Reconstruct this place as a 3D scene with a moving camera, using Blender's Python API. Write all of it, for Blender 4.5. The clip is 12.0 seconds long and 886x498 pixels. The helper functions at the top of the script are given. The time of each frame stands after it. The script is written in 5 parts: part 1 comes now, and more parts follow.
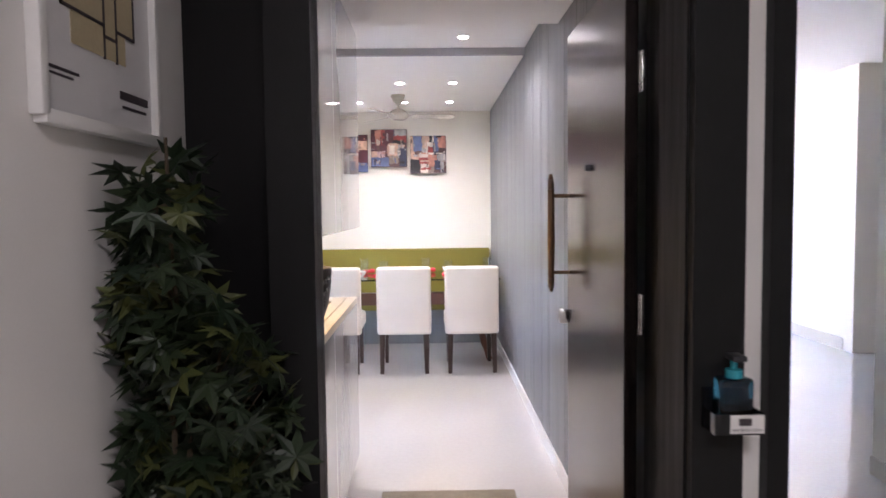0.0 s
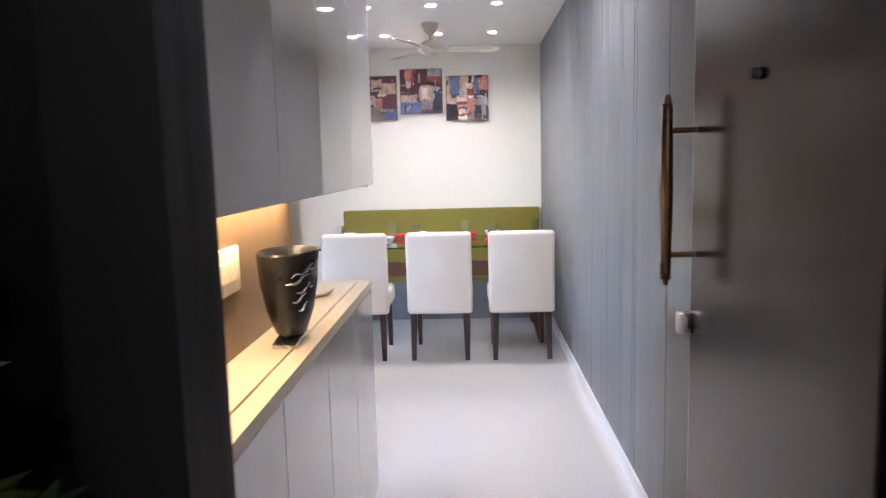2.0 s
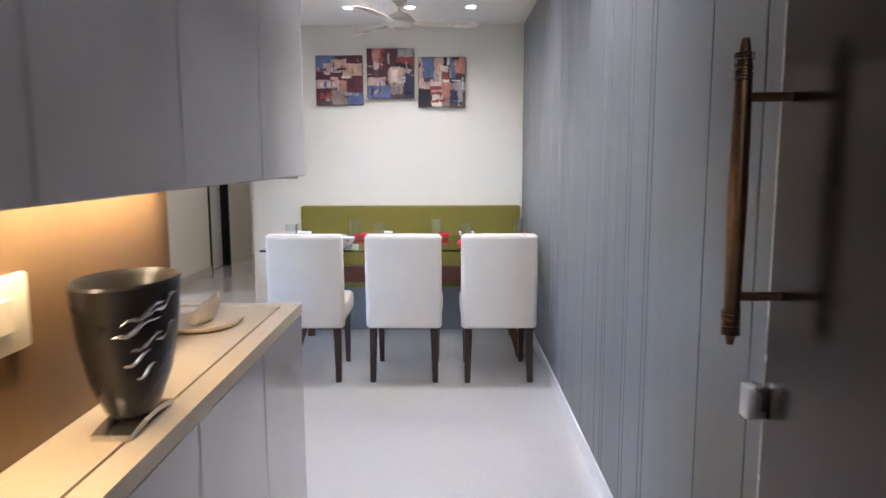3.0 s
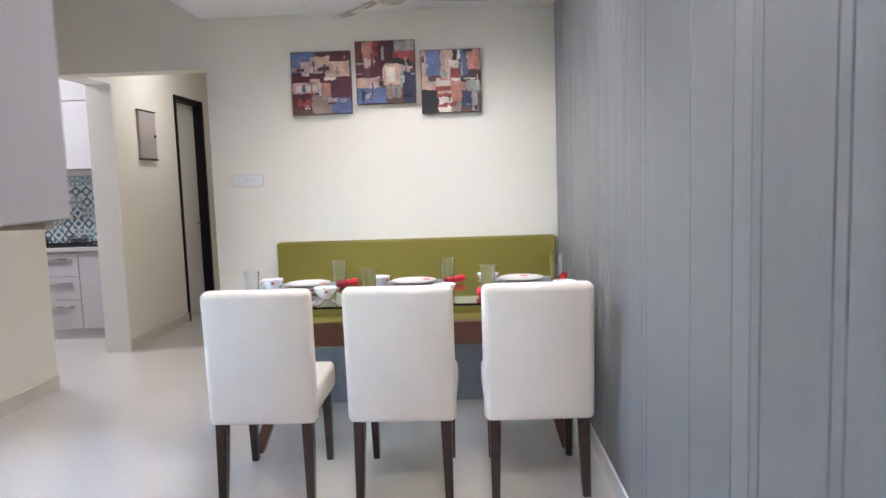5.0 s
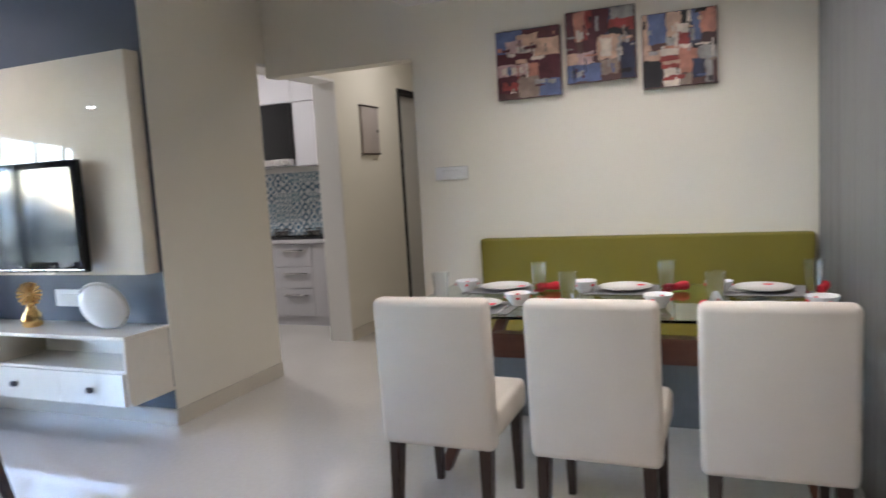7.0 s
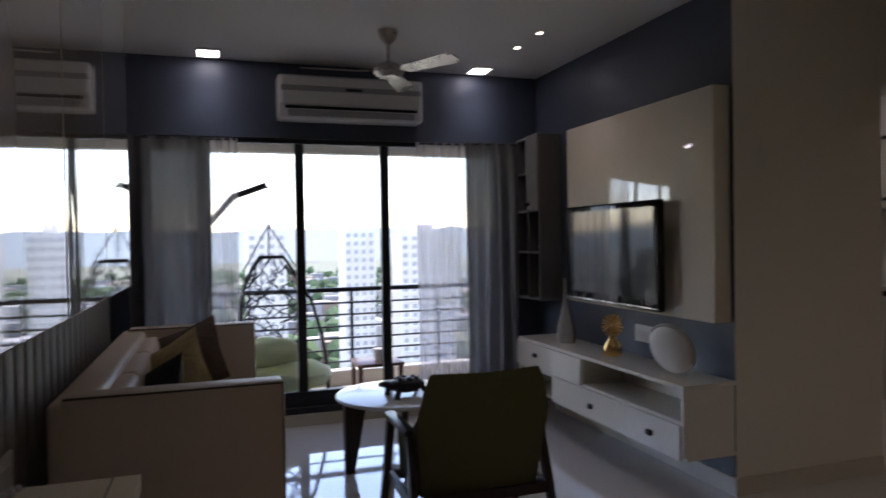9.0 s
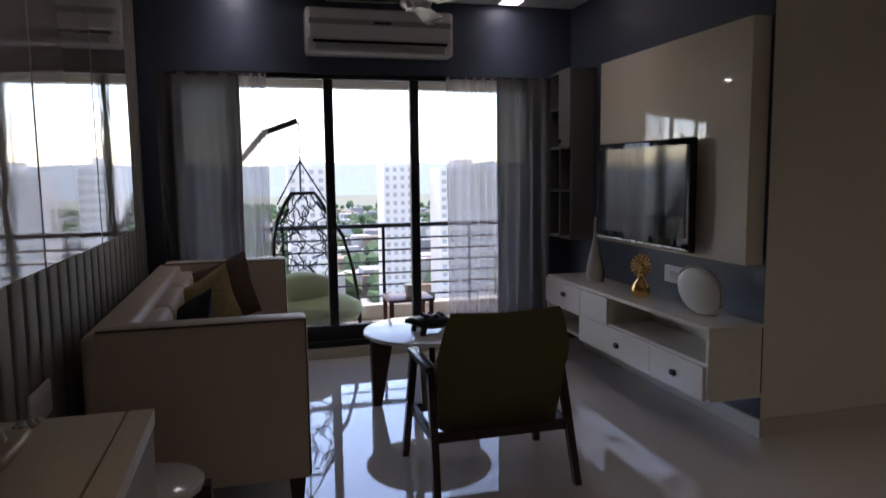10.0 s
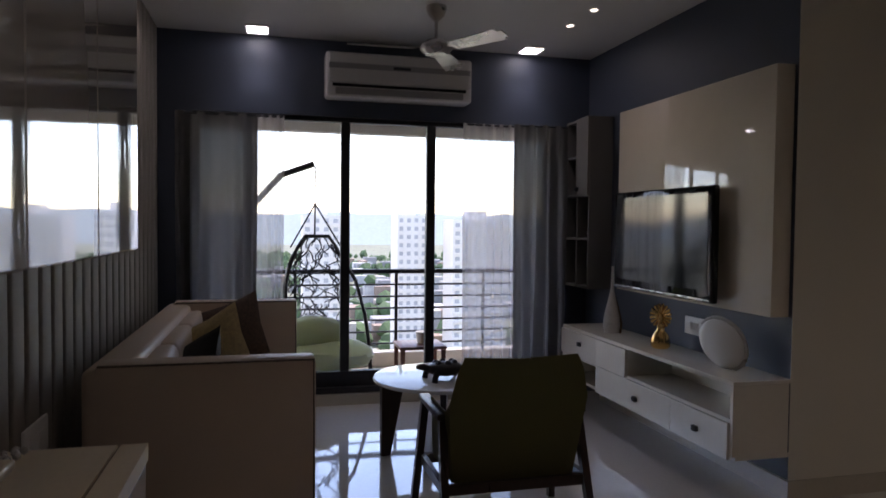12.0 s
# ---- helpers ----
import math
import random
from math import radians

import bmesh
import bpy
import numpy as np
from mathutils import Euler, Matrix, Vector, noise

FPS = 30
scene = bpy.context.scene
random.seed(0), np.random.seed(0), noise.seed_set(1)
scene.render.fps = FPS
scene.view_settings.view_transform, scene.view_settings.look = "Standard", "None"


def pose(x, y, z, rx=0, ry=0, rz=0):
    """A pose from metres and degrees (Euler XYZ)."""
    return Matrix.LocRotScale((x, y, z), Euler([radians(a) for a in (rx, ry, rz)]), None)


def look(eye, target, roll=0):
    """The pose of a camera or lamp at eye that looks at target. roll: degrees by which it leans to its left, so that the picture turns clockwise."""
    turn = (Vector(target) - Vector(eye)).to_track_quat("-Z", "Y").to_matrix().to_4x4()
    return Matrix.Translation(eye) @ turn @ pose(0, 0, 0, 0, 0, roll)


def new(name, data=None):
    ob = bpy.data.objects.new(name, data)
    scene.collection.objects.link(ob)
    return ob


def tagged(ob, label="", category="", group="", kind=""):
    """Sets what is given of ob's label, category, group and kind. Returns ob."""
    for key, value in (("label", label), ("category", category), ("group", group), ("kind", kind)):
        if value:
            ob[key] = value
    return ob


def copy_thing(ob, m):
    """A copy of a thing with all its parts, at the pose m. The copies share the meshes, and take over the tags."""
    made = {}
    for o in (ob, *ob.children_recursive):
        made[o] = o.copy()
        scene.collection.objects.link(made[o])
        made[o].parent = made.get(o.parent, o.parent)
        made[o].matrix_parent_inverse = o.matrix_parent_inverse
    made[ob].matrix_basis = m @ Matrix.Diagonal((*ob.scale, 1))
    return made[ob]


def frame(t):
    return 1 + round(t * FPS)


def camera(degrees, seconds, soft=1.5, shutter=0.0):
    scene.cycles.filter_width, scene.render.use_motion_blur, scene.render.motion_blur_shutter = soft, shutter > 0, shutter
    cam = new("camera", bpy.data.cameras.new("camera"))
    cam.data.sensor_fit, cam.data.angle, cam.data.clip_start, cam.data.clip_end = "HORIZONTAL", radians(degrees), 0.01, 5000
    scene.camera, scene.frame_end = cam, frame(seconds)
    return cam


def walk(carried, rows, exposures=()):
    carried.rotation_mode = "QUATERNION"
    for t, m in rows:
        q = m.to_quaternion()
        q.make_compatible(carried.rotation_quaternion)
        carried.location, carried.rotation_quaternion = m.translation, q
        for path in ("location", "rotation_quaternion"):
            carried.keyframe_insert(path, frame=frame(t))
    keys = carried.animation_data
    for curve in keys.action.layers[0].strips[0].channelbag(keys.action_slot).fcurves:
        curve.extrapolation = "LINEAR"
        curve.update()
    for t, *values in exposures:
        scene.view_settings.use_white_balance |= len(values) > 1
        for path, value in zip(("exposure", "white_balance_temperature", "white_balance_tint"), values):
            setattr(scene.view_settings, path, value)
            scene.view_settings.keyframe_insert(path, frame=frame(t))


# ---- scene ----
cam = camera(65.8, 12.0, shutter=0.5)
PATH = [
    (0, (0.027, -0.089, 1.449), (0.059, 1.907, 1.327), -0.7),
    (0.5, (0.053, 0.127, 1.451), (-0.008, 2.123, 1.346), -1.7),
    (1, (0.076, 0.338, 1.447), (-0.083, 2.322, 1.252), -0.5),
    (1.5, (0.049, 0.666, 1.432), (-0.059, 2.649, 1.195), 0.1),
    (2, (0.022, 0.969, 1.421), (-0.065, 2.952, 1.174), -1.5),
    (2.5, (0.054, 1.328, 1.415), (-0.031, 3.311, 1.164), -0.2),
    (3, (0.063, 1.659, 1.396), (0.043, 3.642, 1.133), -0.2),
    (3.2, (0.058, 1.808, 1.407), (0.041, 3.789, 1.135), -0.8),
    (4.8, (0.112, 2.865, 1.384), (0.042, 4.845, 1.111), -1.7),
    (5, (0.086, 2.962, 1.377), (0.01, 4.95, 1.178), -1.9),
    (5.5, (0.119, 3.203, 1.394), (-0.059, 5.184, 1.182), -2.8),
    (6, (0.179, 3.361, 1.391), (-0.291, 5.293, 1.175), -1.6),
    (6.5, (0.221, 3.423, 1.398), (-0.416, 5.31, 1.212), -2.4),
    (7, (0.217, 3.458, 1.387), (-0.543, 5.296, 1.183), -3.4),
    (7.5, (0.195, 3.548, 1.359), (-0.96, 5.174, 1.213), -1.4),
    (7.6, (0.196, 3.573, 1.36), (-1.048, 5.133, 1.226), -0.8),
    (7.7, (0.167, 3.61, 1.375), (-1.137, 5.121, 1.253), -0.8),
    (9.3, (0.138, 3.93, 1.425), (-1.79, 4.45, 1.352), -0.8),
    (9.5, (0.145, 3.952, 1.432), (-1.786, 4.457, 1.31), -0.9),
    (10, (0.148, 3.971, 1.436), (-1.771, 4.49, 1.217), -0.7),
    (10.5, (0.134, 3.972, 1.437), (-1.774, 4.468, 1.1), -0.3),
    (11, (0.13, 3.965, 1.442), (-1.792, 4.472, 1.227), 0.2),
    (11.5, (0.137, 3.967, 1.439), (-1.797, 4.476, 1.408), 0.1),
    (12, (0.07, 3.979, 1.385), (-1.869, 4.465, 1.316), 0.6),
]
EXPOSURES = [(0.0, 6.05, 6150, 24), (0.5, 6.1, 6100, 23), (1.5, 6.0, 5950, 21), (3.0, 5.5, 5800, 18), (5.0, 5.65, 5950, 16), (6.0, 5.45, 6150, 16), (7.0, 4.9, 6300, 15), (7.7, 4.75, 6100, 14), (9.3, 2.3, 7200, 25), (12.0, 2.3, 7300, 26)]
walk(cam, [(t, look(eye, target, roll)) for t, eye, target, roll in PATH], EXPOSURES)

# ---- world and sun ----
world = bpy.data.worlds.new("world")
scene.world = world
world.use_nodes = True
wn = world.node_tree
bg = wn.nodes["Background"]
sky = wn.nodes.new("ShaderNodeTexSky")
sky.sky_type, sky.sun_disc = "NISHITA", False
sky.sun_elevation, sky.sun_rotation = radians(52), radians(200)
sky.air_density, sky.dust_density, sky.ozone_density = 1.0, 0.5, 2.0
wn.links.new(sky.outputs[0], bg.inputs[0])
bg.inputs[1].default_value = 0.15

sun = new("sun", bpy.data.lights.new("sun", "SUN"))
sun.data.energy, sun.data.angle, sun.data.color = 1.5, radians(12), (1.0, 0.96, 0.9)
sun.matrix_world = look((0, 0, 60), (8, -14, 30))


def area(name, eye, target, size, watts, colour=(1, 0.95, 0.88), size_y=0.0):
    """An area lamp, at a known fixture or at an added fill disc."""
    la = bpy.data.lights.new(name, "AREA")
    la.energy, la.color, la.size = watts, colour, size
    if size_y:
        la.shape, la.size_y = "RECTANGLE", size_y
    else:
        la.shape = "DISK"
    ob = new(name, la)
    ob.matrix_world = look(eye, target)
    return ob


def spot(name, x, y, z, watts, colour=(1, 0.95, 0.91), angle=150):
    la = bpy.data.lights.new(name, "SPOT")
    la.energy, la.color, la.spot_size, la.spot_blend, la.shadow_soft_size = watts, colour, radians(angle), 1.0, 0.04
    ob = new(name, la)
    ob.location = (x, y, z)
    return ob


# ---- materials ----
def material(name, colour, rough=0.5, metal=0.0, vary=0.08, scale=6.0, bump=0.05, fine=120.0, coat=0.0, spec=0.5, stretch=(1, 1, 1), trans=0.0, ior=1.45, alpha=1.0, each=0.0):
    """A surface with variation at two scales, a fine relief and a per-piece difference."""
    m = bpy.data.materials.new(name)
    m.use_nodes = True
    nt = m.node_tree
    b = nt.nodes["Principled BSDF"]
    tc = nt.nodes.new("ShaderNodeTexCoord")
    mp = nt.nodes.new("ShaderNodeMapping")
    mp.inputs["Scale"].default_value = stretch
    nt.links.new(tc.outputs["Object"], mp.inputs[0])
    n1 = nt.nodes.new("ShaderNodeTexNoise")
    n1.inputs["Scale"].default_value, n1.inputs["Detail"].default_value = scale, 4
    n2 = nt.nodes.new("ShaderNodeTexNoise")
    n2.inputs["Scale"].default_value, n2.inputs["Detail"].default_value = fine, 3
    nt.links.new(mp.outputs[0], n1.inputs["Vector"])
    nt.links.new(mp.outputs[0], n2.inputs["Vector"])
    add = nt.nodes.new("ShaderNodeMath")
    add.operation = "ADD"
    nt.links.new(n1.outputs[0], add.inputs[0])
    nt.links.new(n2.outputs[0], add.inputs[1])
    mr = nt.nodes.new("ShaderNodeMapRange")
    mr.inputs[1].default_value, mr.inputs[2].default_value = 0.6, 1.4
    mr.inputs[3].default_value, mr.inputs[4].default_value = 1 - vary, 1 + vary
    nt.links.new(add.outputs[0], mr.inputs[0])
    last = mr.outputs[0]
    if each:
        oi = nt.nodes.new("ShaderNodeObjectInfo")
        er = nt.nodes.new("ShaderNodeMapRange")
        er.inputs[3].default_value, er.inputs[4].default_value = 1 - each, 1 + each
        nt.links.new(oi.outputs["Random"], er.inputs[0])
        mu = nt.nodes.new("ShaderNodeMath")
        mu.operation = "MULTIPLY"
        nt.links.new(last, mu.inputs[0])
        nt.links.new(er.outputs[0], mu.inputs[1])
        last = mu.outputs[0]
    vm = nt.nodes.new("ShaderNodeVectorMath")
    vm.operation = "SCALE"
    vm.inputs[0].default_value = colour
    nt.links.new(last, vm.inputs["Scale"])
    nt.links.new(vm.outputs[0], b.inputs["Base Color"])
    rr = nt.nodes.new("ShaderNodeMapRange")
    rr.inputs[1].default_value, rr.inputs[2].default_value = 0.3, 0.7
    rr.inputs[3].default_value, rr.inputs[4].default_value = rough * 0.85, min(1.0, rough * 1.2)
    nt.links.new(n1.outputs[0], rr.inputs[0])
    nt.links.new(rr.outputs[0], b.inputs["Roughness"])
    b.inputs["Metallic"].default_value = metal
    b.inputs["Specular IOR Level"].default_value = spec
    b.inputs["Coat Weight"].default_value = coat
    b.inputs["Coat Roughness"].default_value = 0.03
    b.inputs["Transmission Weight"].default_value = trans
    b.inputs["IOR"].default_value = ior
    b.inputs["Alpha"].default_value = alpha
    if bump:
        bp = nt.nodes.new("ShaderNodeBump")
        bp.inputs["Strength"].default_value, bp.inputs["Distance"].default_value = bump, 0.01
        nt.links.new(n2.outputs[0], bp.inputs["Height"])
        nt.links.new(bp.outputs[0], b.inputs["Normal"])
    return m


def glowing(name, colour, strength):
    m = bpy.data.materials.new(name)
    m.use_nodes = True
    b = m.node_tree.nodes["Principled BSDF"]
    b.inputs["Base Color"].default_value = (0.8, 0.8, 0.8, 1)
    b.inputs["Emission Color"].default_value = (*colour, 1)
    b.inputs["Emission Strength"].default_value = strength
    return m


def ramped(name, colours, rough=0.5, source="island", scale=5.0, bump=0.1):
    """Colours picked by piece ("island"), by voronoi cell or by noise."""
    m = bpy.data.materials.new(name)
    m.use_nodes = True
    nt = m.node_tree
    b = nt.nodes["Principled BSDF"]
    b.inputs["Roughness"].default_value = rough
    ra = nt.nodes.new("ShaderNodeValToRGB")
    ra.color_ramp.interpolation = "CONSTANT" if source != "noise" else "LINEAR"
    while len(ra.color_ramp.elements) < len(colours):
        ra.color_ramp.elements.new(0.5)
    for i, (e, c) in enumerate(zip(ra.color_ramp.elements, colours)):
        e.position = i / len(colours)
        e.color = (*c, 1)
    tc = nt.nodes.new("ShaderNodeTexCoord")
    no = nt.nodes.new("ShaderNodeTexNoise")
    no.inputs["Scale"].default_value, no.inputs["Detail"].default_value = scale, 6
    nt.links.new(tc.outputs["Object"], no.inputs["Vector"])
    if source == "island":
        ge = nt.nodes.new("ShaderNodeNewGeometry")
        nt.links.new(ge.outputs["Random Per Island"], ra.inputs[0])
    elif source == "object":
        oi = nt.nodes.new("ShaderNodeObjectInfo")
        nt.links.new(oi.outputs["Random"], ra.inputs[0])
    elif source == "cell":
        vo = nt.nodes.new("ShaderNodeTexVoronoi")
        vo.inputs["Scale"].default_value = scale
        nt.links.new(tc.outputs["Object"], vo.inputs["Vector"])
        nt.links.new(vo.outputs["Color"], ra.inputs[0])
    else:
        nt.links.new(no.outputs[0], ra.inputs[0])
    mx = nt.nodes.new("ShaderNodeMix")
    mx.data_type, mx.blend_type = "RGBA", "MULTIPLY"
    mx.inputs[0].default_value = 0.5
    nt.links.new(ra.outputs[0], mx.inputs[6])
    nt.links.new(no.outputs[0], mx.inputs[7])
    nt.links.new(mx.outputs[2], b.inputs["Base Color"])
    bp = nt.nodes.new("ShaderNodeBump")
    bp.inputs["Strength"].default_value, bp.inputs["Distance"].default_value = bump, 0.004
    nt.links.new(no.outputs[0], bp.inputs["Height"])
    nt.links.new(bp.outputs[0], b.inputs["Normal"])
    return m


CREAM = material("cream_paint", (0.78, 0.735, 0.635), 0.55, vary=0.03, scale=1.5, bump=0.06, fine=200)
WHITE_PAINT = material("white_paint", (0.82, 0.80, 0.77), 0.6, vary=0.025, scale=1.2, bump=0.04, fine=180)
NAVY = material("charcoal_blue_paint", (0.062, 0.075, 0.105), 0.42, vary=0.08, scale=1.6, bump=0.05, fine=180)
FLOOR = material("vitrified_floor", (0.70, 0.67, 0.635), 0.04, vary=0.05, scale=1.1, bump=0.003, fine=40, spec=0.9, coat=1.0)
SKIRT = material("beige_skirting_tile", (0.62, 0.57, 0.48), 0.2, vary=0.06, scale=3, bump=0.01)
SKIRT_WHITE = material("white_skirting_tile", (0.8, 0.79, 0.77), 0.2, vary=0.03, scale=3, bump=0.01)
GREY_LAM = material("grey_textured_laminate", (0.165, 0.168, 0.17), 0.42, vary=0.16, scale=2.5, bump=0.05, fine=60, stretch=(6, 6, 0.35), each=0.05)
GROOVE = material("groove_black", (0.02, 0.02, 0.022), 0.7, vary=0.1)
GLOSS_GREY = material("gloss_grey_lacquer", (0.60, 0.57, 0.56), 0.05, vary=0.04, scale=1.5, bump=0.006, fine=6, coat=0.6)
GLOSS_CREAM = material("gloss_cream_laminate", (0.74, 0.66, 0.54), 0.06, vary=0.03, scale=1.5, bump=0.004, fine=8, coat=0.7)
UNIT_CREAM = material("cream_unit_laminate", (0.76, 0.71, 0.62), 0.16, vary=0.03, scale=2, bump=0.008, fine=30, coat=0.25)
COUNTER = material("ivory_counter_stone", (0.70, 0.59, 0.43), 0.35, spec=0.35, vary=0.05, scale=5, bump=0.006, fine=60)
BROWN_PANEL = material("brown_wood_panel", (0.20, 0.125, 0.062), 0.35, vary=0.15, scale=3, bump=0.05, fine=60, stretch=(4, 4, 0.5))
BLACK_LAM = material("black_wood_laminate", (0.008, 0.0078, 0.008), 0.5, spec=0.25, vary=0.25, scale=4, bump=0.06, fine=80, stretch=(8, 8, 0.4))
DARK_WOOD = material("dark_walnut", (0.038, 0.022, 0.017), 0.32, vary=0.25, scale=6, bump=0.06, fine=90, stretch=(6, 6, 0.6))
RED_WOOD = material("reddish_brown_wood", (0.115, 0.042, 0.025), 0.33, vary=0.25, scale=6, bump=0.05, fine=90, stretch=(0.6, 6, 6))
STEEL_DOOR = material("brushed_bronze_steel", (0.062, 0.049, 0.045), 0.2, metal=0.92, vary=0.05, scale=2.0, bump=0.012, fine=160, stretch=(1, 1, 0.25))
STEEL = material("brushed_steel", (0.62, 0.61, 0.6), 0.25, metal=1.0, vary=0.06, scale=8)
BRASS = material("aged_bronze", (0.16, 0.10, 0.06), 0.35, metal=0.9, vary=0.25, scale=20)
GOLD = material("polished_gold", (0.83, 0.52, 0.20), 0.16, metal=1.0, vary=0.08, scale=20)
DARK_METAL = material("dark_grey_metal", (0.035, 0.035, 0.04), 0.4, metal=0.5, vary=0.15, scale=10)
CHAIR_CLOTH = material("ivory_leatherette", (0.74, 0.67, 0.58), 0.55, vary=0.05, scale=5, bump=0.12, fine=260)
OLIVE = material("olive_velvet", (0.20, 0.165, 0.022), 0.8, vary=0.10, scale=6, bump=0.1, fine=300)
OLIVE_DARK = material("olive_grey_fabric", (0.155, 0.14, 0.062), 0.7, vary=0.12, scale=6, bump=0.15, fine=320)
SOFA_CLOTH = material("beige_sofa_leatherette", (0.58, 0.46, 0.36), 0.5, vary=0.06, scale=4, bump=0.12, fine=240)
PIPING = material("dark_piping", (0.10, 0.075, 0.055), 0.6)
BROWN_CUSHION = material("brown_patterned_cushion", (0.10, 0.065, 0.05), 0.8, vary=0.6, scale=45, bump=0.3, fine=200)
GOLD_CUSHION = material("mustard_brocade", (0.44, 0.33, 0.16), 0.6, vary=0.35, scale=40, bump=0.3, fine=200)
BLACK_CLOTH = material("black_cloth", (0.02, 0.02, 0.022), 0.8)
STRIPE = material("striped_wall_fabric", (0.30, 0.275, 0.245), 0.65, vary=0.10, scale=5, bump=0.1, fine=220, stretch=(3, 3, 0.3))
STRIPE_DARK = material("dark_wall_stripe", (0.085, 0.08, 0.078), 0.6, vary=0.12, scale=5, bump=0.1, fine=220)
PORCELAIN = material("white_porcelain", (0.82, 0.81, 0.79), 0.1, vary=0.02, scale=6, bump=0.0)
RED = material("red_napkin", (0.62, 0.018, 0.035), 0.7, vary=0.15, scale=20, bump=0.2, fine=200)
MAT_CLOTH = material("grey_placemat", (0.24, 0.235, 0.23), 0.7, vary=0.15, scale=20, bump=0.3, fine=260)
BLACK_GLOSS = material("gloss_black", (0.008, 0.008, 0.009), 0.06, vary=0.1, bump=0.0)
BLACK_VASE = material("black_ceramic", (0.02, 0.018, 0.017), 0.3, vary=0.4, scale=14, bump=0.2, fine=40)
PLASTIC = material("white_plastic", (0.78, 0.77, 0.75), 0.3, vary=0.02, scale=6, bump=0.0)
IVORY_PLASTIC = material("ivory_plastic", (0.80, 0.72, 0.55), 0.3, vary=0.03, scale=6, bump=0.0)
AC_PLASTIC = material("white_ac_plastic", (0.66, 0.64, 0.62), 0.22, vary=0.03, scale=4, bump=0.0)
AC_PANEL = material("grey_ac_panel", (0.34, 0.33, 0.33), 0.12, vary=0.04, scale=4, bump=0.0)
LEAF = ramped("maple_leaf", [(0.02, 0.04, 0.016), (0.03, 0.05, 0.018), (0.085, 0.10, 0.025), (0.016, 0.034, 0.016), (0.022, 0.04, 0.016), (0.02, 0.036, 0.016)], 0.5, "island", 30)
STEM = material("brown_stem", (0.07, 0.05, 0.03), 0.8, vary=0.3, scale=30, bump=0.3)
LAMP_WHITE = glowing("lamp_white", (1, 0.97, 0.93), 0.9)
# faint glow for the added fill discs only
FILL_GLOW = glowing("fill_glow", (1, 0.97, 0.93), 0.035)
LAMP_COOL = glowing("lamp_cool", (0.86, 0.9, 1.0), 3)
FIXTURE = material("white_fixture", (0.75, 0.74, 0.73), 0.4, vary=0.02)
KITCHEN_LAM = material("kitchen_grey_laminate", (0.46, 0.45, 0.47), 0.22, vary=0.05, scale=3, bump=0.01)
GRANITE = material("black_granite", (0.02, 0.02, 0.022), 0.12, vary=0.5, scale=90, bump=0.0)
BALCONY = material("balcony_plaster", (0.62, 0.58, 0.52), 0.8, vary=0.08, scale=3, bump=0.15, fine=90)
RATTAN = material("black_rattan", (0.022, 0.02, 0.019), 0.45, vary=0.3, scale=40)
LIME = material("lime_cushion", (0.46, 0.50, 0.13), 0.7, vary=0.15, scale=8, bump=0.2)
MAT_BROWN = material("beige_door_mat", (0.36, 0.31, 0.23), 0.95, vary=0.2, scale=30, bump=0.5, fine=300)
TILE_GREY = material("grey_bath_tile", (0.42, 0.43, 0.46), 0.25, vary=0.25, scale=6, bump=0.02)
TEAL = material("teal_plastic", (0.03, 0.30, 0.36), 0.2, vary=0.05, bump=0.0)
CERAMIC_GREY = material("silver_grey_ceramic", (0.5, 0.48, 0.45), 0.3, vary=0.1, scale=20, bump=0.05)
LACQUER_PAPER = material("plan_paper", (0.72, 0.71, 0.71), 0.3, vary=0.02)
INK = material("plan_ink", (0.05, 0.04, 0.045), 0.6)
PLAN_TINT = material("plan_tint", (0.50, 0.42, 0.27), 0.5)
# distance haze is mixed into these pale far wall and window colours
CITY_WALL_HAZED = material("far_concrete_hazed", (0.62, 0.60, 0.58), 0.85, vary=0.08, scale=0.2, bump=0.0, fine=3)
CITY_WINDOW_HAZED = material("far_window_hazed", (0.33, 0.34, 0.36), 0.4, vary=0.2, scale=0.5, bump=0.0)
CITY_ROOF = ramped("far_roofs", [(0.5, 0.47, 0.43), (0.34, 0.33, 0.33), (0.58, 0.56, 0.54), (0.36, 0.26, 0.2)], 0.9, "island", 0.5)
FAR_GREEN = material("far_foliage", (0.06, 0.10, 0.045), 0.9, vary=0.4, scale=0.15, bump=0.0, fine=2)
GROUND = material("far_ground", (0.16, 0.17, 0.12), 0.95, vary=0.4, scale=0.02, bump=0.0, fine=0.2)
# blue-grey of distance haze put into the hill colour
HILL_HAZED = material("far_hill_hazed", (0.22, 0.27, 0.28), 0.95, vary=0.1, scale=0.01, bump=0.0, fine=0.1)


def glass(name, colour=(1, 1, 1), ior=1.45, rough=0.0):
    m = bpy.data.materials.new(name)
    m.use_nodes = True
    b = m.node_tree.nodes["Principled BSDF"]
    b.inputs["Base Color"].default_value = (*colour, 1)
    b.inputs["Roughness"].default_value = rough
    b.inputs["IOR"].default_value = ior
    b.inputs["Transmission Weight"].default_value = 1.0
    return m


GLASS = glass("clear_glass", (0.93, 0.95, 0.96))
TABLE_GLASS = glass("table_glass", (0.86, 0.95, 0.9))
PANE = glass("window_glass", (0.97, 0.99, 1.0), 1.1)
BLUE_GEL = glass("blue_sanitizer", (0.1, 0.45, 0.75))


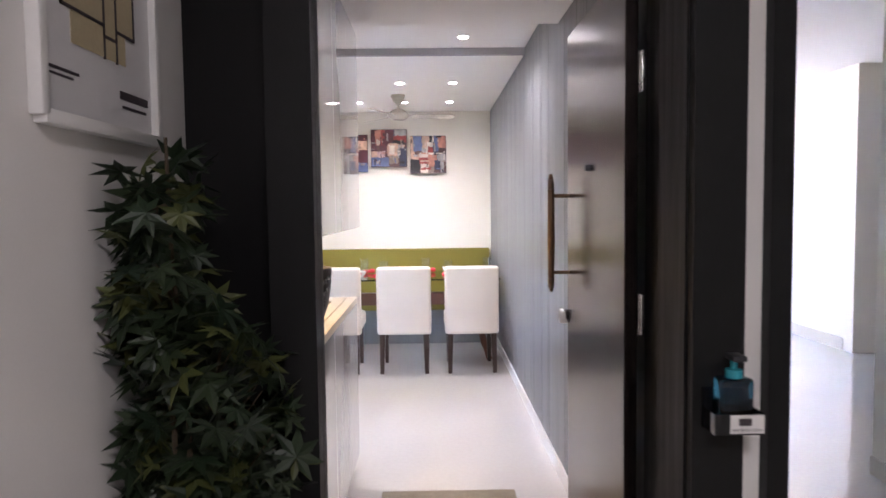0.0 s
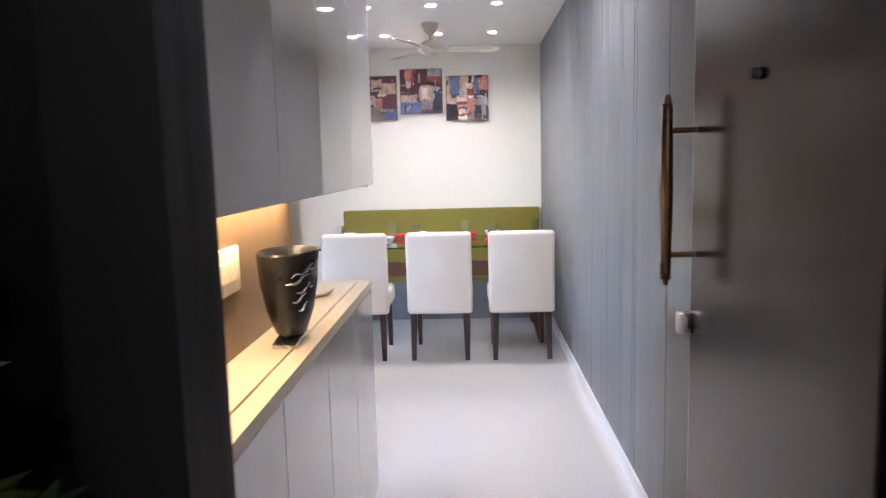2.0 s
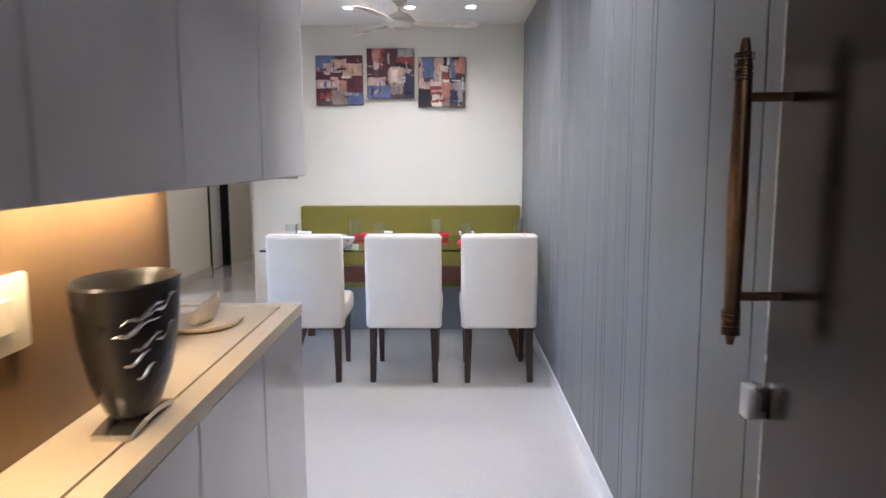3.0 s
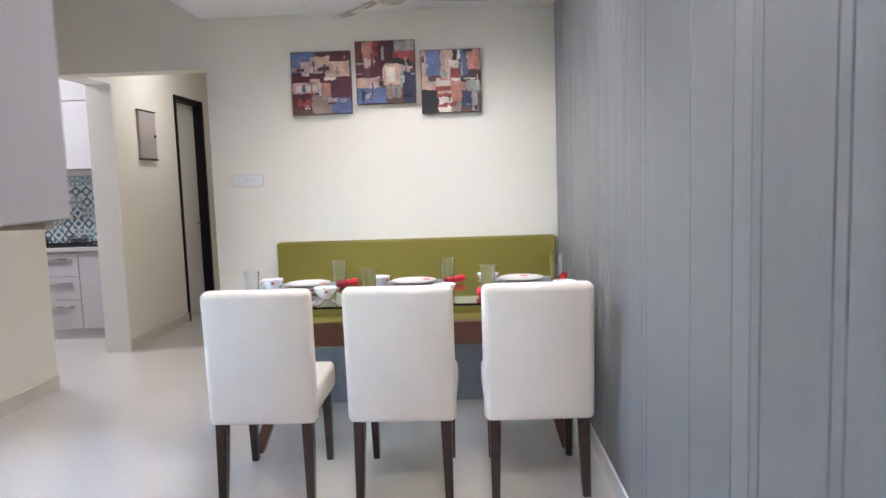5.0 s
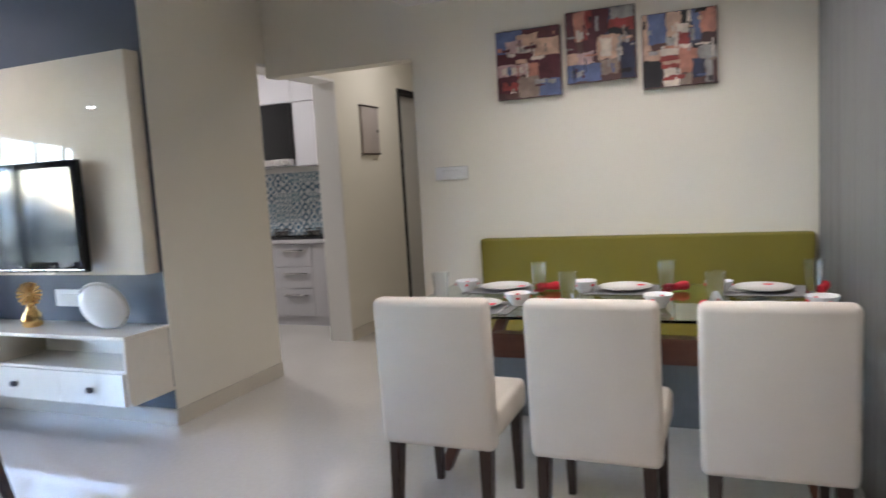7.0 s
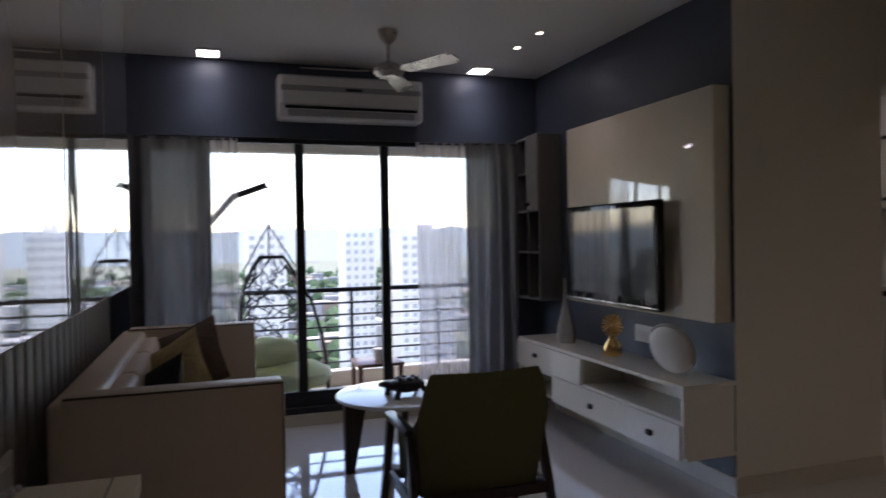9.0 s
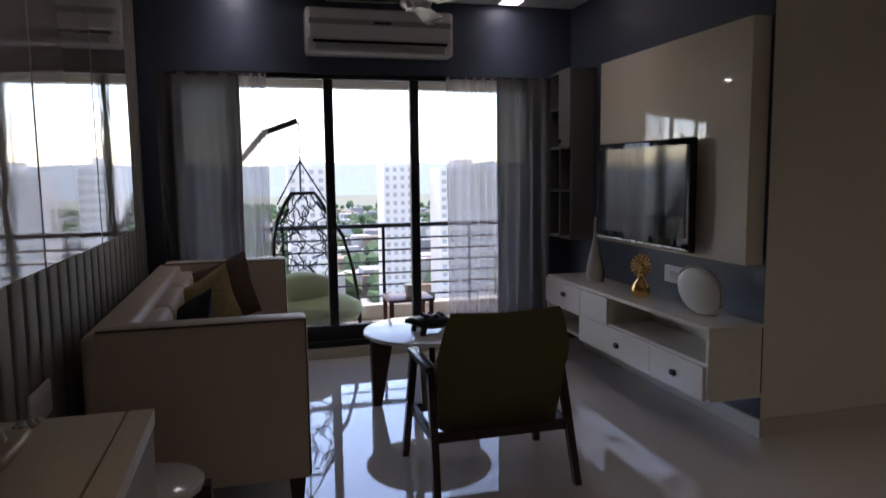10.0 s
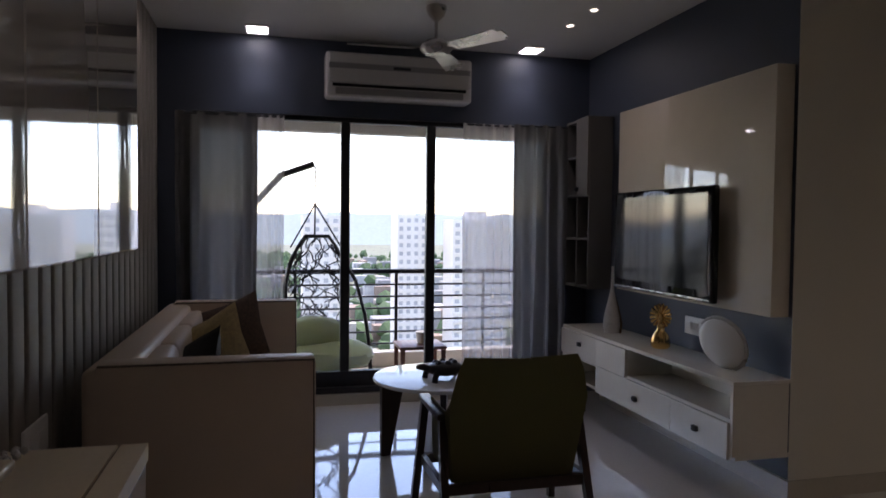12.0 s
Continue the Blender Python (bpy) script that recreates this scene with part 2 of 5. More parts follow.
def sheer(name, colour, see):
    """Thin cloth: part open weave, part cloth that lets light through."""
    m = bpy.data.materials.new(name)
    m.use_nodes = True
    nt = m.node_tree
    out = nt.nodes["Material Output"]
    b = nt.nodes["Principled BSDF"]
    b.inputs["Base Color"].default_value = (*colour, 1)
    b.inputs["Roughness"].default_value = 0.9
    tl = nt.nodes.new("ShaderNodeBsdfTranslucent")
    tl.inputs[0].default_value = (*colour, 1)
    tp = nt.nodes.new("ShaderNodeBsdfTransparent")
    m1 = nt.nodes.new("ShaderNodeMixShader")
    m1.inputs[0].default_value = 0.6
    nt.links.new(b.outputs[0], m1.inputs[1])
    nt.links.new(tl.outputs[0], m1.inputs[2])
    m2 = nt.nodes.new("ShaderNodeMixShader")
    m2.inputs[0].default_value = see
    nt.links.new(m1.outputs[0], m2.inputs[1])
    nt.links.new(tp.outputs[0], m2.inputs[2])
    nt.links.new(m2.outputs[0], out.inputs[0])
    return m


DRAPE = sheer("grey_drape", (0.125, 0.115, 0.115), 0.008)
SHEER = sheer("sheer_curtain", (0.50, 0.45, 0.46), 0.38)
WRAP = sheer("clear_plastic_wrap", (0.88, 0.90, 0.84), 0.45)


# ---- building helpers ----
def box(bm, x0, x1, y0, y1, z0, z1, turn=None):
    m = Matrix.Translation(((x0 + x1) / 2, (y0 + y1) / 2, (z0 + z1) / 2)) @ Matrix.Diagonal((abs(x1 - x0), abs(y1 - y0), abs(z1 - z0), 1))
    return bmesh.ops.create_cube(bm, size=1, matrix=turn @ m if turn else m)["verts"]


def rounded(bm, x0, x1, y0, y1, z0, z1, r, seg=2, turn=None):
    """A box with rounded edges."""
    vs = box(bm, x0, x1, y0, y1, z0, z1, turn)
    es = list({e for v in vs for e in v.link_edges})
    bmesh.ops.bevel(bm, geom=es, offset=r, segments=seg, affect="EDGES", profile=0.5, clamp_overlap=True)


def slanted(bm, a, b, wa, wb):
    """A bar from a to b with end sizes wa and wb (x, y), standing mostly upright."""
    vs = box(bm, -0.5, 0.5, -0.5, 0.5, 0, 1)
    for v in vs:
        t = v.co.z
        w = [wa[i] + (wb[i] - wa[i]) * t for i in (0, 1)]
        v.co = Vector(a).lerp(Vector(b), t) + Vector((v.co.x * w[0], v.co.y * w[1], 0))


def tube(bm, pts, radii, seg=8, cap=True):
    """A round bar through pts."""
    pts = [Vector(p) for p in pts]
    radii = radii if isinstance(radii, (list, tuple)) else [radii] * len(pts)
    rings = []
    for i, p in enumerate(pts):
        d = (pts[min(i + 1, len(pts) - 1)] - pts[max(i - 1, 0)]).normalized()
        u = d.orthogonal() if abs(d.z) > 0.95 else d.cross(Vector((0, 0, 1)))
        u.normalize()
        w = d.cross(u)
        rings.append([bm.verts.new(p + (u * math.cos(k * math.tau / seg) + w * math.sin(k * math.tau / seg)) * radii[i]) for k in range(seg)])
    for r0, r1 in zip(rings, rings[1:]):
        for k in range(seg):
            bm.faces.new((r0[k], r0[(k + 1) % seg], r1[(k + 1) % seg], r1[k]))
    if cap:
        bm.faces.new(rings[0][::-1])
        bm.faces.new(rings[-1])


def lathe(bm, profile, x=0, y=0, z=0, seg=24, sx=1.0, sy=1.0):
    """A turned shape from (radius, height) pairs."""
    rings = [[bm.verts.new((x + sx * r * math.cos(k * math.tau / seg), y + sy * r * math.sin(k * math.tau / seg), z + h)) for k in range(seg)] for r, h in profile]
    for r0, r1 in zip(rings, rings[1:]):
        for k in range(seg):
            bm.faces.new((r0[k], r0[(k + 1) % seg], r1[(k + 1) % seg], r1[k]))
    bm.faces.new(rings[0][::-1])
    bm.faces.new(rings[-1])


def mesh(name, bm, mat, smooth=False):
    bmesh.ops.recalc_face_normals(bm, faces=bm.faces)
    me = bpy.data.meshes.new(name)
    bm.to_mesh(me)
    bm.free()
    me.materials.append(mat)
    if smooth:
        me.shade_smooth()
        me.set_sharp_from_angle(angle=radians(38))
    return me


def part(name, bm, mat, parent=None, label="", smooth=True):
    ob = new(name, mesh(name, bm, mat, smooth))
    if parent:
        ob.parent = parent
    if label:
        tagged(ob, label)
    return ob


def thing(name, label, category, group="", at=(0, 0, 0), rz=0):
    ob = new(name)
    ob.empty_display_size = 0.1
    ob.matrix_basis = pose(*at, 0, 0, rz)
    return tagged(ob, label, category, group)


def one(name, bm, mat, label, category, group="", smooth=True):
    return tagged(part(name, bm, mat, None, "", smooth), label, category, group)


def structure(name, bm, mat, label, category="wall", smooth=False):
    return tagged(part(name, bm, mat, None, "", smooth), label, category, "", "structure")


def B():
    return bmesh.new()


def boxes(name, mat, label, category, *lots):
    bm = B()
    for b in lots:
        box(bm, *b)
    return structure(name, bm, mat, label, category)


# ---- the large structure ----
boxes("floor", FLOOR, "glossy ivory vitrified floor running through all rooms", "floor", (-5.3, 7.0, -2.2, 12.2, -0.15, 0.0))
XR, YF, XP, YT, XW, YL = 0.70, 7.70, -2.85, 6.54, -5.2, 3.18
wall_right = boxes("wall_right", GROOVE, "long wall clad in grey grooved laminate", "wall", (XR + 0.012, XR + 0.15, 1.95, YF + 0.15, 0, 2.9))
boxes("wall_far", CREAM, "cream painted dining wall with a passage opening", "wall",
      (-1.683, XR + 0.012, YF, YF + 0.15, 0, 2.9), (XP, -1.683, YF, YF + 0.15, 2.19, 2.9))
boxes("wall_pillar", CREAM, "cream painted wall beside the kitchen opening", "wall",
      (XP - 0.2, XP, YT + 0.001, 7.6, 0, 2.9), (XP - 0.2, XP, 7.6, 8.67, 2.285, 2.9), (XP - 0.2, XP, 8.67, 9.9, 0, 2.9),
      (XP - 0.2, XP, 9.9, 10.62, 2.33, 2.9), (XP - 0.2, XP, 10.62, 12.2, 0, 2.9))
boxes("wall_passage", CREAM, "cream painted passage walls", "wall", (-1.683, -1.55, YF + 0.15, 12.2, 0, 2.9), (XP, -1.683, 11.6, 11.75, 0, 2.9))
boxes("wall_television", NAVY, "charcoal blue painted television wall", "wall", (XW, XP - 0.004, YT, YT + 0.15, 0.1, 2.9))
boxes("wall_window", NAVY, "charcoal blue wall above and beside the balcony window", "wall",
      (XW - 0.18, XW, 3.0, YT + 0.15, 2.2, 2.9), (XW - 0.18, XW, 3.0, 3.42, 0, 2.2), (XW - 0.18, XW, 6.22, YT + 0.15, 0, 2.2), (XW - 0.18, XW, 3.42, 6.22, 0, 0.085))
wall_left = boxes("wall_left", STRIPE_DARK, "living room wall behind the sofa with vertical grey stripes", "wall", (XW, -0.595, YL - 0.16, YL - 0.012, 0, 2.9))
boxes("wall_entry_left", WHITE_PAINT, "white lobby wall", "wall", (-0.80, -0.655, -2.2, 1.859, 0, 2.9))
boxes("wall_entry", WHITE_PAINT, "white wall round the entrance door", "wall",
      (-0.80, -0.375, 1.86, 1.95, 0, 2.9), (-0.375, 0.69, 1.66, 1.95, 2.2, 2.9), (0.69, 0.85, 1.6, 1.95, 0, 2.9), (0.85, 2.4, 1.6, 1.95, 2.25, 2.9), (2.4, 7.0, 1.6, 1.95, 0, 2.9))
boxes("wall_storage", WHITE_PAINT, "solid wall behind the entrance storage", "wall", (-0.75, -0.594, 1.95, YL - 0.16, 0, 2.9))
boxes("wall_lobby_back", WHITE_PAINT, "white lobby wall behind the walker", "wall", (-0.80, 7.0, -2.35, -2.2, 0, 2.9), (3.2, 3.35, -2.2, 1.6, 0, 2.9))
boxes("wall_neighbour", CREAM, "cream walls of the empty flat next door", "wall",
      (4.05, 4.2, 6.5, 7.75, 0, 2.9), (4.05, 7.0, 6.35, 6.5, 0, 2.9), (0.85, 4.42, 9.15, 9.3, 0, 2.9), (4.95, 7.0, 9.15, 9.3, 0, 2.9), (4.42, 4.95, 9.15, 9.3, 2.1, 2.9),
      (2.36, 2.5, 1.95, 3.45, 0, 2.9), (6.85, 7.0, 1.95, 12.2, 0, 2.9), (-5.3, 7.0, 12.2, 12.35, 0, 2.9))
boxes("wall_kitchen", WHITE_PAINT, "white kitchen walls", "wall", (-5.2, -3.05, 9.78, 9.9, 0, 2.9), (-5.3, -5.2, 6.69, 12.2, 0, 2.9), (-3.9, -3.75, 9.9, 12.2, 0, 2.9))
boxes("bath_wall", TILE_GREY, "grey tiled wall of the bathroom next door", "wall", (4.0, 5.4, 10.6, 10.7, 0, 1.75))
boxes("ceiling_living", WHITE_PAINT, "white living room ceiling", "ceiling", (XW - 0.18, -1.70, 3.0, 12.3, 2.77, 2.9))
boxes("ceiling_dining", WHITE_PAINT, "white dropped dining ceiling", "ceiling", (-1.70, XR + 0.012, 4.85, YF, 2.525, 2.9))
boxes("ceiling_beam", KITCHEN_LAM, "grey band between two ceiling levels", "ceiling", (-1.70, XR + 0.012, 4.82, 4.85, 2.52, 2.9))
boxes("ceiling_foyer", WHITE_PAINT, "white foyer ceiling with a lower soffit at the door", "ceiling", (-1.70, XR + 0.012, 3.55, 4.82, 2.57, 2.9), (-0.57, XR + 0.012, 1.95, 3.55, 2.4, 2.9), (-1.70, -0.57, 3.0, 3.55, 2.57, 2.9))
boxes("ceiling_lobby", WHITE_PAINT, "white lobby ceiling", "ceiling", (-0.80, 3.35, -2.35, 1.66, 2.75, 2.9), (-0.80, -0.376, 1.66, 1.86, 2.75, 2.9))
boxes("ceiling_neighbour", WHITE_PAINT, "white ceiling of the flat next door", "ceiling", (0.85, 7.0, 1.95, 12.3, 2.75, 2.9))
boxes("ceiling_passage", WHITE_PAINT, "white passage ceiling", "ceiling", (-1.70, -1.55, YF + 0.15, 12.3, 2.77, 2.9))

# skirtings
boxes("baseboard", SKIRT_WHITE, "white tile skirting along the grey wall", "baseboard", (XR - 0.012, XR - 0.002, 2.85, YF, 0, 0.085))
boxes("baseboard", SKIRT, "beige tile skirting along the cream walls", "baseboard",
      (-1.683, -1.24, YF - 0.012, YF - 0.001, 0, 0.1), (XP + 0.001, XP + 0.012, YT, 7.6, 0, 0.1), (XP + 0.001, XP + 0.012, 8.67, 9.88, 0, 0.1), (XP - 0.2, XP + 0.012, 8.658, 8.669, 0, 0.1),
      (XW + 0.3, XP + 0.012, YT - 0.012, YT - 0.001, 0, 0.098))
boxes("baseboard", SKIRT, "beige tile skirting in the flat next door", "baseboard", (4.037, 4.049, 6.5, 7.75, 0, 0.12), (0.86, 4.42, 9.137, 9.149, 0, 0.12), (2.348, 2.359, 1.96, 3.45, 0, 0.1))
boxes("trim", SKIRT, "tile plinth under the balcony window", "trim", (XW + 0.001, XW + 0.05, 3.42, 6.22, 0, 0.083))

# wall end lit by kitchen daylight, its brightness put into white paint
boxes("trim", WHITE_PAINT, "white boards lining the kitchen opening, painted for daylight on its edge", "trim", (XP - 0.21, XP + 0.004, 8.64, 8.657, 0, 2.284), (XP - 0.21, XP + 0.004, 7.601, 8.64, 2.262, 2.284))

# vertical boards of the grey wall, paired grooves
random.seed(4)
y, k = 1.955, 0
while y < YF - 0.02:
    w = [0.42, 0.055, 0.20, 0.05, 0.33, 0.06, 0.12, 0.26][k % 8] * random.uniform(0.8, 1.2)
    w = min(w, YF - y)
    bm = B()
    rounded(bm, XR, XR + 0.012, y, y + w - 0.005, 0.0, 2.57 if y < 4.8 else 2.53, 0.0015, 1)
    part("panel", bm, GREY_LAM, wall_right, smooth=False)
    y += w
    k += 1

# ribs of the striped living room wall
random.seed(9)
x, k = XW + 0.02, 0
while x < -0.74:
    w = 0.115 if k % 2 else 0.028
    bm = B()
    rounded(bm, x, x + w - 0.004, YL - 0.012, YL + (0.014 if k % 2 else -0.004), 0.0, 2.77, 0.011 if k % 2 else 0.003, 3)
    part("slat", bm, STRIPE if k % 2 else STRIPE_DARK, wall_left)
    x += w
    k += 1


# ---- entrance ----
frame_door = boxes("door_frame", BLACK_LAM, "wide black laminate entrance frame", "door frame",
                   (-0.654, -0.377, 1.842, 1.859, 0, 2.9), (-0.375, -0.262, 1.659, 1.72, 0, 2.17), (-0.375, -0.262, 1.60, 1.658, 0, 2.9), (-0.375, -0.361, 1.721, 1.779, 0, 2.9), (-0.375, -0.36, 1.78, 1.969, 0, 2.2),
                   (0.662, 0.79, 1.56, 1.598, 0, 2.9), (0.655, 0.688, 1.598, 1.80, 0, 2.2), (0.672, 0.688, 1.80, 1.97, 0, 2.2), (-0.262, 0.655, 1.60, 1.80, 2.17, 2.2))
boxes("door_frame", BLACK_LAM, "black frame of the neighbouring entrance", "door frame", (0.85, 0.905, 1.56, 1.96, 0, 2.25), (2.34, 2.4, 1.56, 1.949, 0, 2.25), (0.905, 2.34, 1.56, 1.96, 2.2, 2.25))


def entrance_door():
    d = thing("entrance_door", "open bronze-grey steel-faced entrance door with bar handle", "door")
    bm = B()
    rounded(bm, 0.602, 0.642, 1.945, 2.80, 0.01, 2.15, 0.003, 1)
    part("leaf", bm, STEEL_DOOR, d)
    bm = B()
    box(bm, 0.604, 0.640, 2.80, 2.806, 0.01, 2.15)
    part("edge_band", bm, STEEL, d)
    h = B()
    tube(h, [(0.525, 2.765, 1.09), (0.525, 2.765, 1.13), (0.525, 2.765, 1.33), (0.525, 2.765, 1.54), (0.525, 2.765, 1.58)], [0.006, 0.013, 0.016, 0.013, 0.006], 12)
    grip = part("handle", h, BRASS, d, "aged bronze bar handle with ribbed ends")
    for z in (1.17, 1.49):
        bm = B()
        tube(bm, [(0.525, 2.765, z), (0.603, 2.765, z)], 0.008, 10)
        part("standoff", bm, BRASS, grip)
    for z0 in (1.105, 1.515):
        bm = B()
        for i in range(9):
            lathe(bm, [(0.010, 0), (0.0165, 0.002), (0.010, 0.004)], 0.525, 2.765, z0 + i * 0.005, 12)
        part("ribbing", bm, BRASS, grip)
    bm = B()
    rounded(bm, 0.566, 0.6015, 2.778, 2.812, 0.952, 1.01, 0.004)
    part("lock", bm, STEEL, d, "square steel night latch")
    bm = B()
    tube(bm, [(0.603, 2.40, 1.585), (0.585, 2.40, 1.585)], [0.014, 0.011], 16)
    part("peephole", bm, DARK_METAL, d)
    for z in (0.35, 1.06, 1.78):
        bm = B()
        rounded(bm, 0.645, 0.655, 1.925, 1.965, z, z + 0.12, 0.002)
        tube(bm, [(0.65, 1.945, z), (0.65, 1.945, z + 0.12)], 0.009, 8)
        part("hinge", bm, STEEL, d)


entrance_door()


def floor_plan_frame():
    f = thing("picture_frame", "framed apartment floor plan in a white frame on the lobby wall", "picture")
    f.matrix_basis = pose(-0.0024, 0.0078, -0.1275) @ Matrix.Diagonal((1.088, 1.088, 1.088, 1))
    y0, y1, z0, z1 = 1.01, 1.465, 1.602, 2.15
    bm = B()
    box(bm, -0.599, -0.590, y0, y1, z0, z1)
    part("print", bm, LACQUER_PAPER, f)
    for i, b in enumerate(((y0 - 0.012, y0 + 0.012, z0, z1), (y1 - 0.012, y1 + 0.012, z0, z1), (y0, y1, z0 - 0.012, z0 + 0.012), (y0, y1, z1 - 0.012, z1 + 0.012))):
        bm = B()
        rounded(bm, -0.599, -0.575, *b, 0.003)
        part("frame_bar", bm, PLASTIC, f)
    bm = B()
    for b in ((1.09, 1.37, 1.80, 2.05), (1.12, 1.33, 1.74, 1.80)):
        box(bm, -0.590, -0.5885, *b)
    part("plan_area", bm, PLAN_TINT, f)
    for ya, za, yb, zb in ((1.09, 1.80, 1.24, 1.80), (1.24, 1.74, 1.24, 1.88), (1.29, 1.74, 1.29, 1.88), (1.29, 1.80, 1.37, 1.80), (1.09, 1.80, 1.09, 2.05), (1.37, 1.80, 1.37, 2.05), (1.18, 1.92, 1.18, 2.05), (1.09, 1.92, 1.18, 1.92), (1.29, 1.93, 1.37, 1.93), (1.24, 1.88, 1.29, 1.88), (1.24, 1.78, 1.29, 1.78)):
        bm = B()
        box(bm, -0.590, -0.587, min(ya, yb) - 0.003, max(ya, yb) + 0.003, min(za, zb) - 0.003, max(za, zb) + 0.003)
        part("plan_line", bm, INK, f, smooth=False)
    for b in ((1.30, 1.43, 1.672, 1.688), (1.04, 1.14, 1.685, 1.690), (1.04, 1.12, 1.675, 1.679), (1.31, 1.42, 1.655, 1.660)):
        bm = B()
        box(bm, -0.590, -0.588, *b)
        part("caption_bar", bm, INK, f, smooth=False)


floor_plan_frame()


def leaf_shape(bm, m, r):
    """A seven-fingered maple leaf, slightly cupped."""
    c = bm.verts.new(m @ Vector((0, 0, 0)))
    ring = []
    for i in range(15):
        a = math.radians(-155 + i * 310 / 14)
        rr = r * ((1.0 if i % 2 else 0.46) * (1.0 - 0.25 * abs(i - 7) / 7))
        ring.append(bm.verts.new(m @ Vector((rr * math.cos(a), rr * math.sin(a), -0.25 * rr * rr / r))))
    for a, b in zip(ring, ring[1:]):
        bm.faces.new((c, a, b))


def plant():
    p = thing("artificial_plant", "tall artificial maple plant with dark green leaves in the corner", "plant", at=(-0.49, 1.42, 0))
    random.seed(11)
    bm = B()
    lathe(bm, [(0.09, 0), (0.12, 0.02), (0.14, 0.26), (0.15, 0.28), (0.13, 0.28), (0.12, 0.24)], 0, 0, 0, 20)
    part("pot", bm, BLACK_VASE, p)
    stems, tips = B(), []
    for i in range(6):
        a = i * math.tau / 6
        top = Vector((0.07 * math.cos(a) - 0.012 * i, 0.09 * math.sin(a), 1.05 + 0.11 * i))
        pts = [Vector((0.02 * math.cos(a), 0.02 * math.sin(a), 0.24)).lerp(top, t / 5) + Vector((random.uniform(-1, 1), random.uniform(-1, 1), 0)) * 0.012 for t in range(6)]
        tube(stems, pts, [0.009, 0.008, 0.007, 0.006, 0.005, 0.004], 6)
        for t in range(1, 6):
            for j in range(5):
                b = random.uniform(0, math.tau)
                q = pts[t].lerp(pts[t - 1], random.random()) + Vector((math.cos(b), math.sin(b), 0.35)) * random.uniform(0.05, 0.15)
                reach = 0.14 - 0.19 * max(0.0, min(1.0, (q.z - 0.95) / 0.5))
                q.x, q.y = max(-0.12, min(q.x, reach)), max(-0.10, min(0.2, q.y))
                tube(stems, [pts[t - 1].lerp(pts[t], 0.5), q], [0.003, 0.0018], 4)
                tips.append(q)
    tagged(part("stem", stems, STEM, p), kind="stuff")
    lv = B()
    for q in tips:
        for j in range(6):
            o = q + Vector((random.uniform(-0.06, 0.06), random.uniform(-0.06, 0.06), random.uniform(-0.06, 0.06)))
            o.x = max(o.x, -0.11)
            m = Matrix.Translation(o) @ Euler((random.uniform(-1.0, 1.0), random.uniform(-1.0, 1.0), random.uniform(0, 6.28))).to_matrix().to_4x4()
            leaf_shape(lv, m, random.uniform(0.05, 0.09))
    part("leaves", lv, LEAF, p, smooth=False)


plant()

bm = B()
rounded(bm, -0.654, -0.642, 1.455, 1.53, 1.245, 1.42, 0.003)
one("switch_plate", bm, PLASTIC, "white switch plate on the lobby wall behind the plant", "switch")


def sanitizer():
    s = thing("sanitizer_bracket", "black acrylic wall bracket with a printed white label", "bracket")
    bm = B()
    x0, x1, y0, y1 = 0.685, 0.805, 1.48, 1.558
    box(bm, x0, x1, y0, y1, 0.905, 0.909)
    box(bm, x0, x0 + 0.004, y0, y1, 0.909, 0.955)
    box(bm, x1 - 0.004, x1, y0, y1, 0.909, 0.955)
    box(bm, x0 + 0.004, x1 - 0.004, y0, y0 + 0.004, 0.909, 0.955)
    box(bm, x0, x1, y1 - 0.004, y1 + 0.002, 0.9, 1.0)
    part("tray", bm, BLACK_GLOSS, s, smooth=False)
    bm = B()
    box(bm, 0.722, 0.802, y0 - 0.002, y0, 0.909, 0.953)
    part("label", bm, PLASTIC, s, smooth=False)
    bm = B()
    box(bm, 0.742, 0.772, y0 - 0.003, y0 - 0.002, 0.928, 0.945)
    part("printed_mark", bm, INK, s, smooth=False)
    cu = bpy.data.curves.new("words", "FONT")
    cu.body, cu.size, cu.align_x = "MADE IN INDIA", 0.0105, "CENTER"
    t = new("words", cu)
    t.parent = s
    t.matrix_basis = pose(0.762, y0 - 0.0035, 0.914, 90, 0, 0)
    cu.materials.append(INK)
    b = thing("sanitizer_bottle", "clear pump bottle of blue hand sanitizer on the bracket", "bottle")
    bm = B()
    rounded(bm, 0.705, 0.785, 1.49, 1.545, 0.91, 1.035, 0.01, 3)
    part("bottle", bm, BLUE_GEL, b)
    bm = B()
    lathe(bm, [(0.02, 0), (0.02, 0.02), (0.008, 0.022), (0.008, 0.045)], 0.745, 1.517, 1.034, 16)
    part("cap", bm, TEAL, b)
    bm = B()
    rounded(bm, 0.728, 0.762, 1.48, 1.53, 1.078, 1.092, 0.004)
    part("pump_head", bm, DARK_METAL, b)


sanitizer()

bm = B()
rounded(bm, -0.24, 0.43, 2.86, 3.31, 0.001, 0.014, 0.005)
one("door_mat", bm, MAT_BROWN, "beige ribbed door mat on the floor inside the entrance", "mat")


